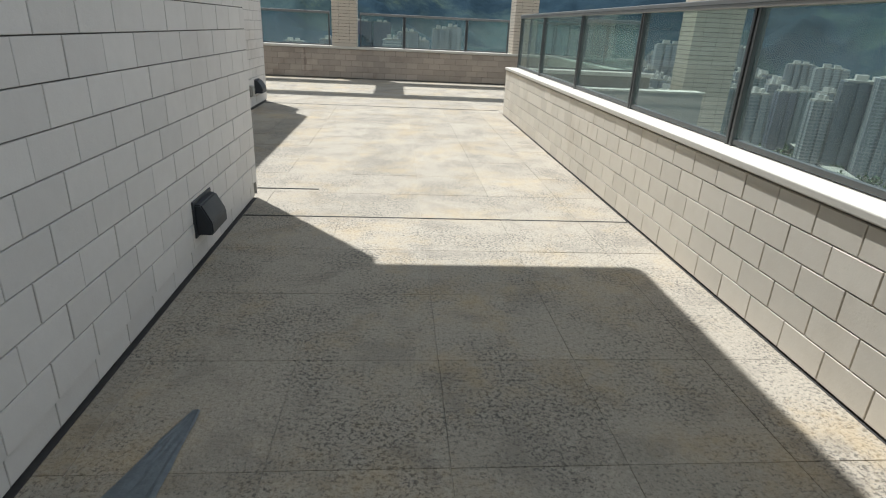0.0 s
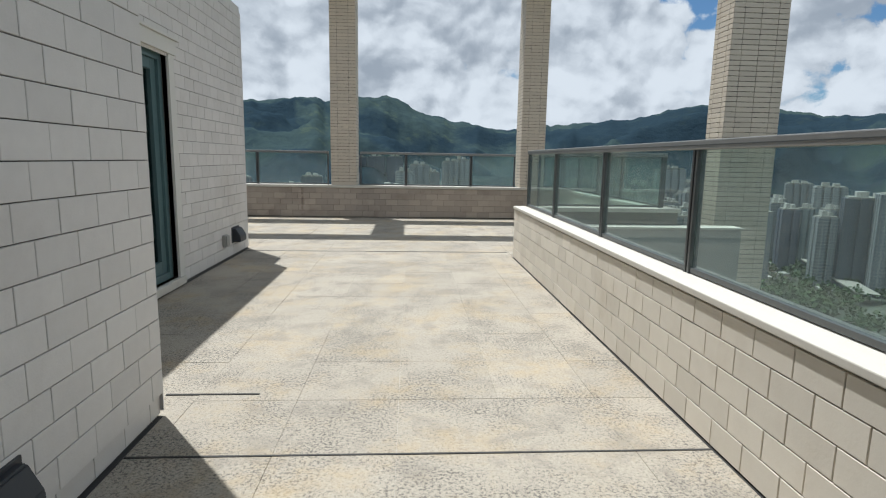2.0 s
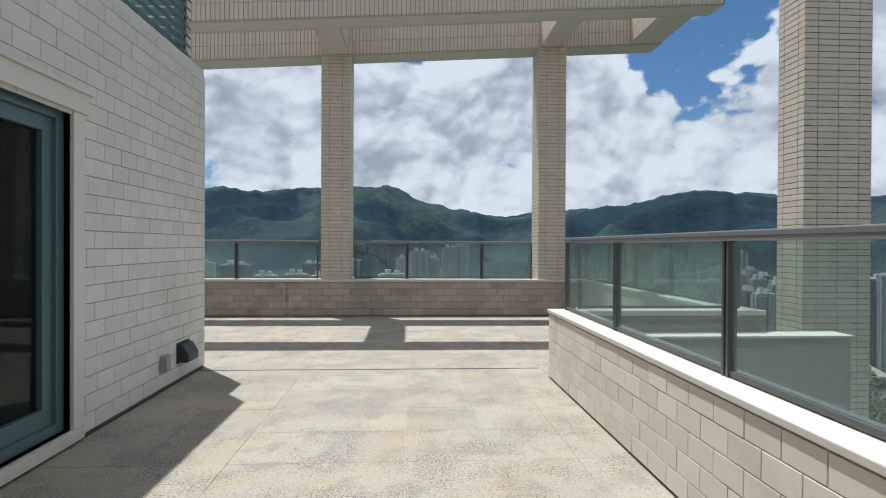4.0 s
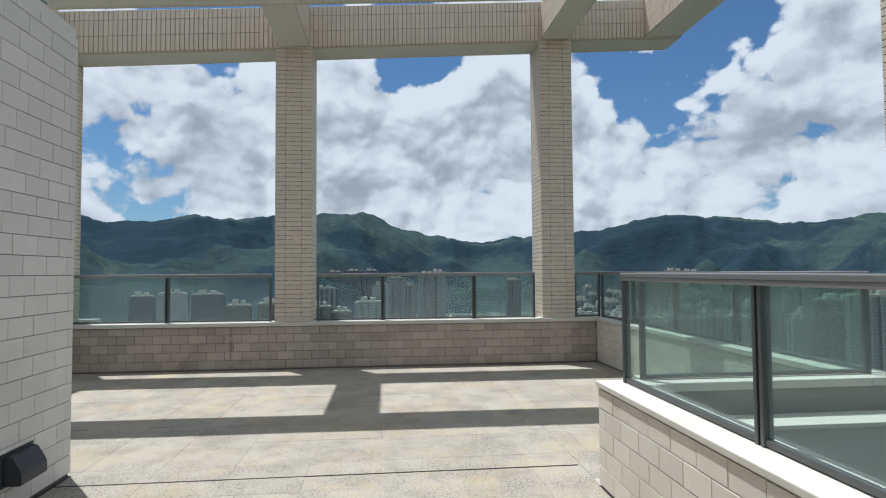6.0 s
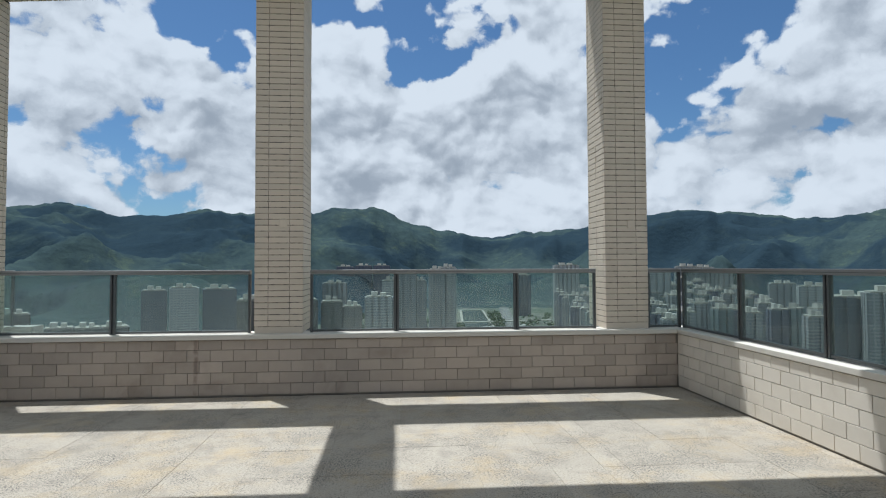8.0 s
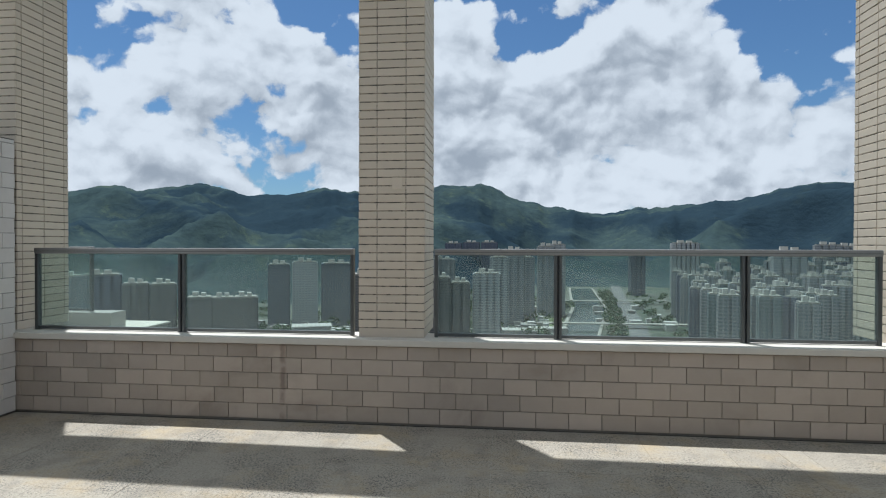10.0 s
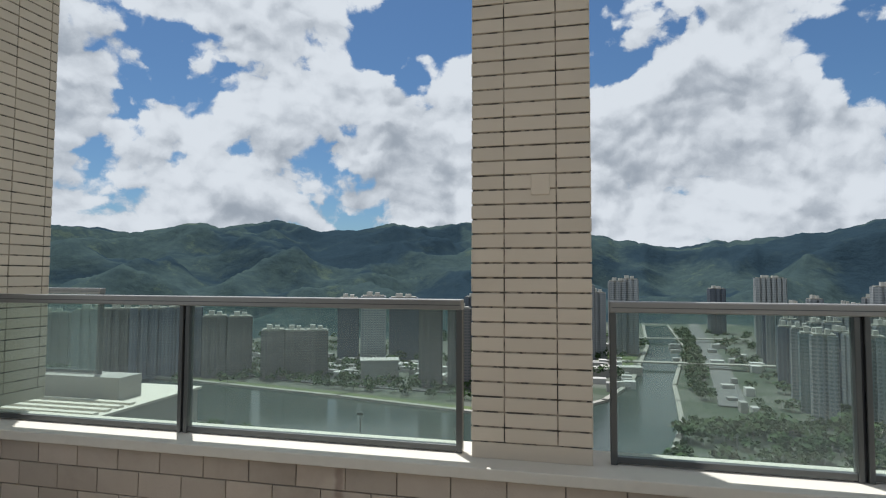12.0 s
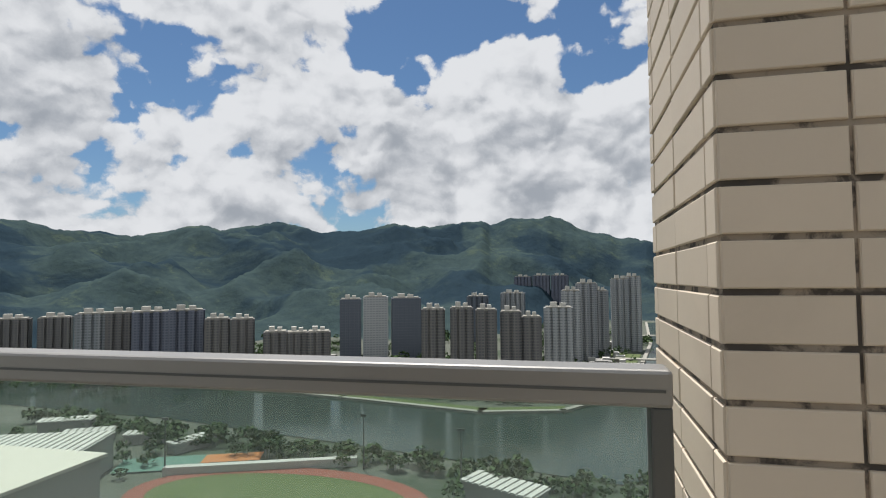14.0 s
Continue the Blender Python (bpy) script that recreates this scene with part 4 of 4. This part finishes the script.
def shed_rows():
    """Small houses and sheds scattered between the trees."""
    rng = random.Random(21)
    bm = bmesh.new()
    for _ in range(520):
        z = rng.random()
        if z < 0.5:
            f = rng.random()
            x, y = -650 + 640 * f, 640 - 100 * f + rng.uniform(25, 160)
        elif z < 0.75:
            x, y = rng.uniform(-30, 60), rng.uniform(600, 1250)
        else:
            x, y = rng.uniform(110, 700), rng.uniform(430, 1000)
        w, d, h = rng.uniform(5, 16), rng.uniform(5, 12), rng.uniform(3, 9)
        cuboid(bm, x - w / 2, x + w / 2, y - d / 2, y + d / 2, G, G + h)
    M["sheds"] = material("pale_low_roofs", (0.45, 0.44, 0.41), (0.3, 0.29, 0.27), 0.8, grain=0.05, bump=0, vary=0.35, island=True)
    solid("low_houses", bm, M["sheds"], "scatter of small pale low houses", "houses", "stuff")


shed_rows()


def mast(x, y, h):
    t = thing("floodlight_mast", (x, y, G), "thin grey floodlight mast beside the sports ground", "lamp mast", "floodlight masts")
    bm = bmesh.new()
    bmesh.ops.create_cone(bm, segments=8, radius1=0.5, radius2=0.25, depth=h, cap_ends=True)
    bm.transform(Matrix.Translation((x, y, G + h / 2)))
    part("pole", bm, M["metal"], t)
    part("lamp_head", boxes((x - 2, x + 2, y - 0.4, y + 0.4, G + h - 1.5, G + h)), M["metal"], t)


for mx, my in ((-122, 330), (-232, 300), (-60, 310)):
    mast(mx, my, 32)


# ---- pieces: wall tiles, floor slabs ----
TW, TH = 0.252, 0.1325
lay(wall_1, "skirt_tile", bond((L1X - 0.034, -3.2, 0.012), Y, Z, L1Y + 3.2, 0.112, TW, 0.112, 0.0045, 0.5, 5), Y, Z, M["block"], M["block_j"], near=(L1X, 4.5, 0))
lay(wall_1, "tile", bond((L1X - 0.012, -3.2, 0.126), Y, Z, L1Y + 3.2, 4.5, TW, TH, 0.0045, 0.5, 3, 0.06), Y, Z, M["block"], M["block_j"], near=(L1X, 5.2, 1.0))
lay(wall_1, "tile", bond((L1X, L1Y - 0.012, 0.03), (-1, 0, 0), Z, 0.8, 4.6, TW, TH, 0.0045, 0.5, 4), (-1, 0, 0), Z, M["block"], M["block_j"], near=(L1X, L1Y, 1.0), limit=0)


def door_hole(a, b, z0, z1):
    a, b = a + 6.49, b + 6.49
    return b > D0 - 0.02 and a < D1 + 0.02 and z0 + 0.03 < DZ1 and z1 + 0.03 > 0.05


def door_bond():
    out = []
    for o, w, h in bond((L2X - 0.012, 6.49, 0.03), Y, Z, L2Y - 6.49, TOP2 - 0.03, TW, TH, 0.0045, 0.5, 7, 0.12):
        y0, y1, z0, z1 = o.y, o.y + w, o.z, o.z + h
        if z1 > DZ1 or z0 > DZ1:
            out.append((o, w, h))
        elif y1 <= D0 - 0.16 or y0 >= D1 + 0.13:
            out.append((o, w, h))
        elif y1 > D1 + 0.16:
            out.append((Vector((o.x, D1 + 0.134, o.z)), y1 - D1 - 0.134, h))
    return out


lay(wall_2, "tile", door_bond(), Y, Z, M["block"], M["block_j"], near=(L2X, 10.4, 1.2))
lay(par_e, "tile", bond((3.152, 11.34, 0.012), (0, -1, 0), Z, 14.5, 0.67, 0.25, 0.1325, 0.0055, 0.5, 9), (0, -1, 0), Z, M["cream"], M["cream"], near=(3.15, 8.0, 0.3))
lay(par_e, "tile", bond((3.44, 11.328, 0.012), (-1, 0, 0), Z, 0.30, 0.67, 0.25, 0.1325, 0.0055, 0.5, 9), (-1, 0, 0), Z, M["cream"], M["cream"])
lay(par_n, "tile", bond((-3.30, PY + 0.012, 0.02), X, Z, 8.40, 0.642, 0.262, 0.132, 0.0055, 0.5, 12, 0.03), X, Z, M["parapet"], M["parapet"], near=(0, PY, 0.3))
lay(par_b, "tile", bond((5.112, PY, 0.02), (0, -1, 0), Z, PY - 11.49, 0.642, 0.25, 0.132, 0.0055, 0.5, 13), (0, -1, 0), Z, M["cream"], M["cream"], near=(5.1, 15, 0.3))
wall_end = bpy.data.objects["wall_west_end"]
lay(wall_end, "tile", bond((-3.212, 11.98, 0.02), Y, Z, 3.97, 0.645, TW, TH, 0.0045, 0.5, 15) + bond((-3.212, 15.95, 0.02), Y, Z, 0.51, 2.42, TW, TH, 0.0045, 0.5, 16), Y, Z, M["block"], M["block_j"], near=(-3.3, 16, 1.0), limit=60)


def paving():
    """Granite slabs, 0.565 by 0.6 m, with tight joints; two wider black movement joints run across."""
    spots = []
    for (xa, xb, ya, yb) in ((-3.30, 3.152, -3.2, 16.482), (3.152, 5.112, 11.48, 16.482)):
        i0, i1 = math.floor((xa - 1.07) / 0.565), math.ceil((xb - 1.07) / 0.565)
        j0, j1 = math.floor((ya - 6.06) / 0.6), math.ceil((yb - 6.06) / 0.6)
        for i in range(i0, i1):
            for j in range(j0, j1):
                x0, x1 = max(xa, 1.07 + 0.565 * i), min(xb, 1.07 + 0.565 * (i + 1))
                y0, y1 = max(ya, 6.06 + 0.6 * j), min(yb, 6.06 + 0.6 * (j + 1))
                if x1 - x0 < 0.03 or y1 - y0 < 0.03:
                    continue
                if (x1 < L1X + 0.02 and y1 < L1Y) or (x1 < L2X - 0.02 and y1 < L2Y - 0.02):
                    continue
                spots.append((Vector((x0 + 0.001, y0 + 0.001, -0.012)), x1 - x0 - 0.002, y1 - y0 - 0.002))
    lay(floor, "slab", spots, X, Y, M["floor"], M["floor"], d=0.012, c=0.001, near=(1.6, 6.0, 0))
    part("movement_joint", boxes((L1X, 3.15, 6.054, 6.066, -0.005, 0.0045), (L2X, 3.13, 11.753, 11.762, -0.005, 0.0045), (L1X - 0.1, 0.84, 6.735, 6.749, -0.005, 0.006)), M["dark_joint"], floor,
         "black rubber movement joint")
    # dark gap at the west wall; the north parapet strip paints its foot shadow
    part("drain_gap", boxes((L1X - 0.03, L1X - 0.004, -3.2, L1Y - 0.02, -0.005, 0.004), (L2X - 0.012, L2X + 0.008, 6.5, L2Y, -0.005, 0.004), (3.135, 3.153, -3.2, 11.33, -0.005, 0.004),
                            (-3.3, 5.1, PY + 0.002, PY + 0.013, -0.005, 0.004)), M["dark_joint"], floor, "dark gap and painted foot shadow along the walls")


paving()
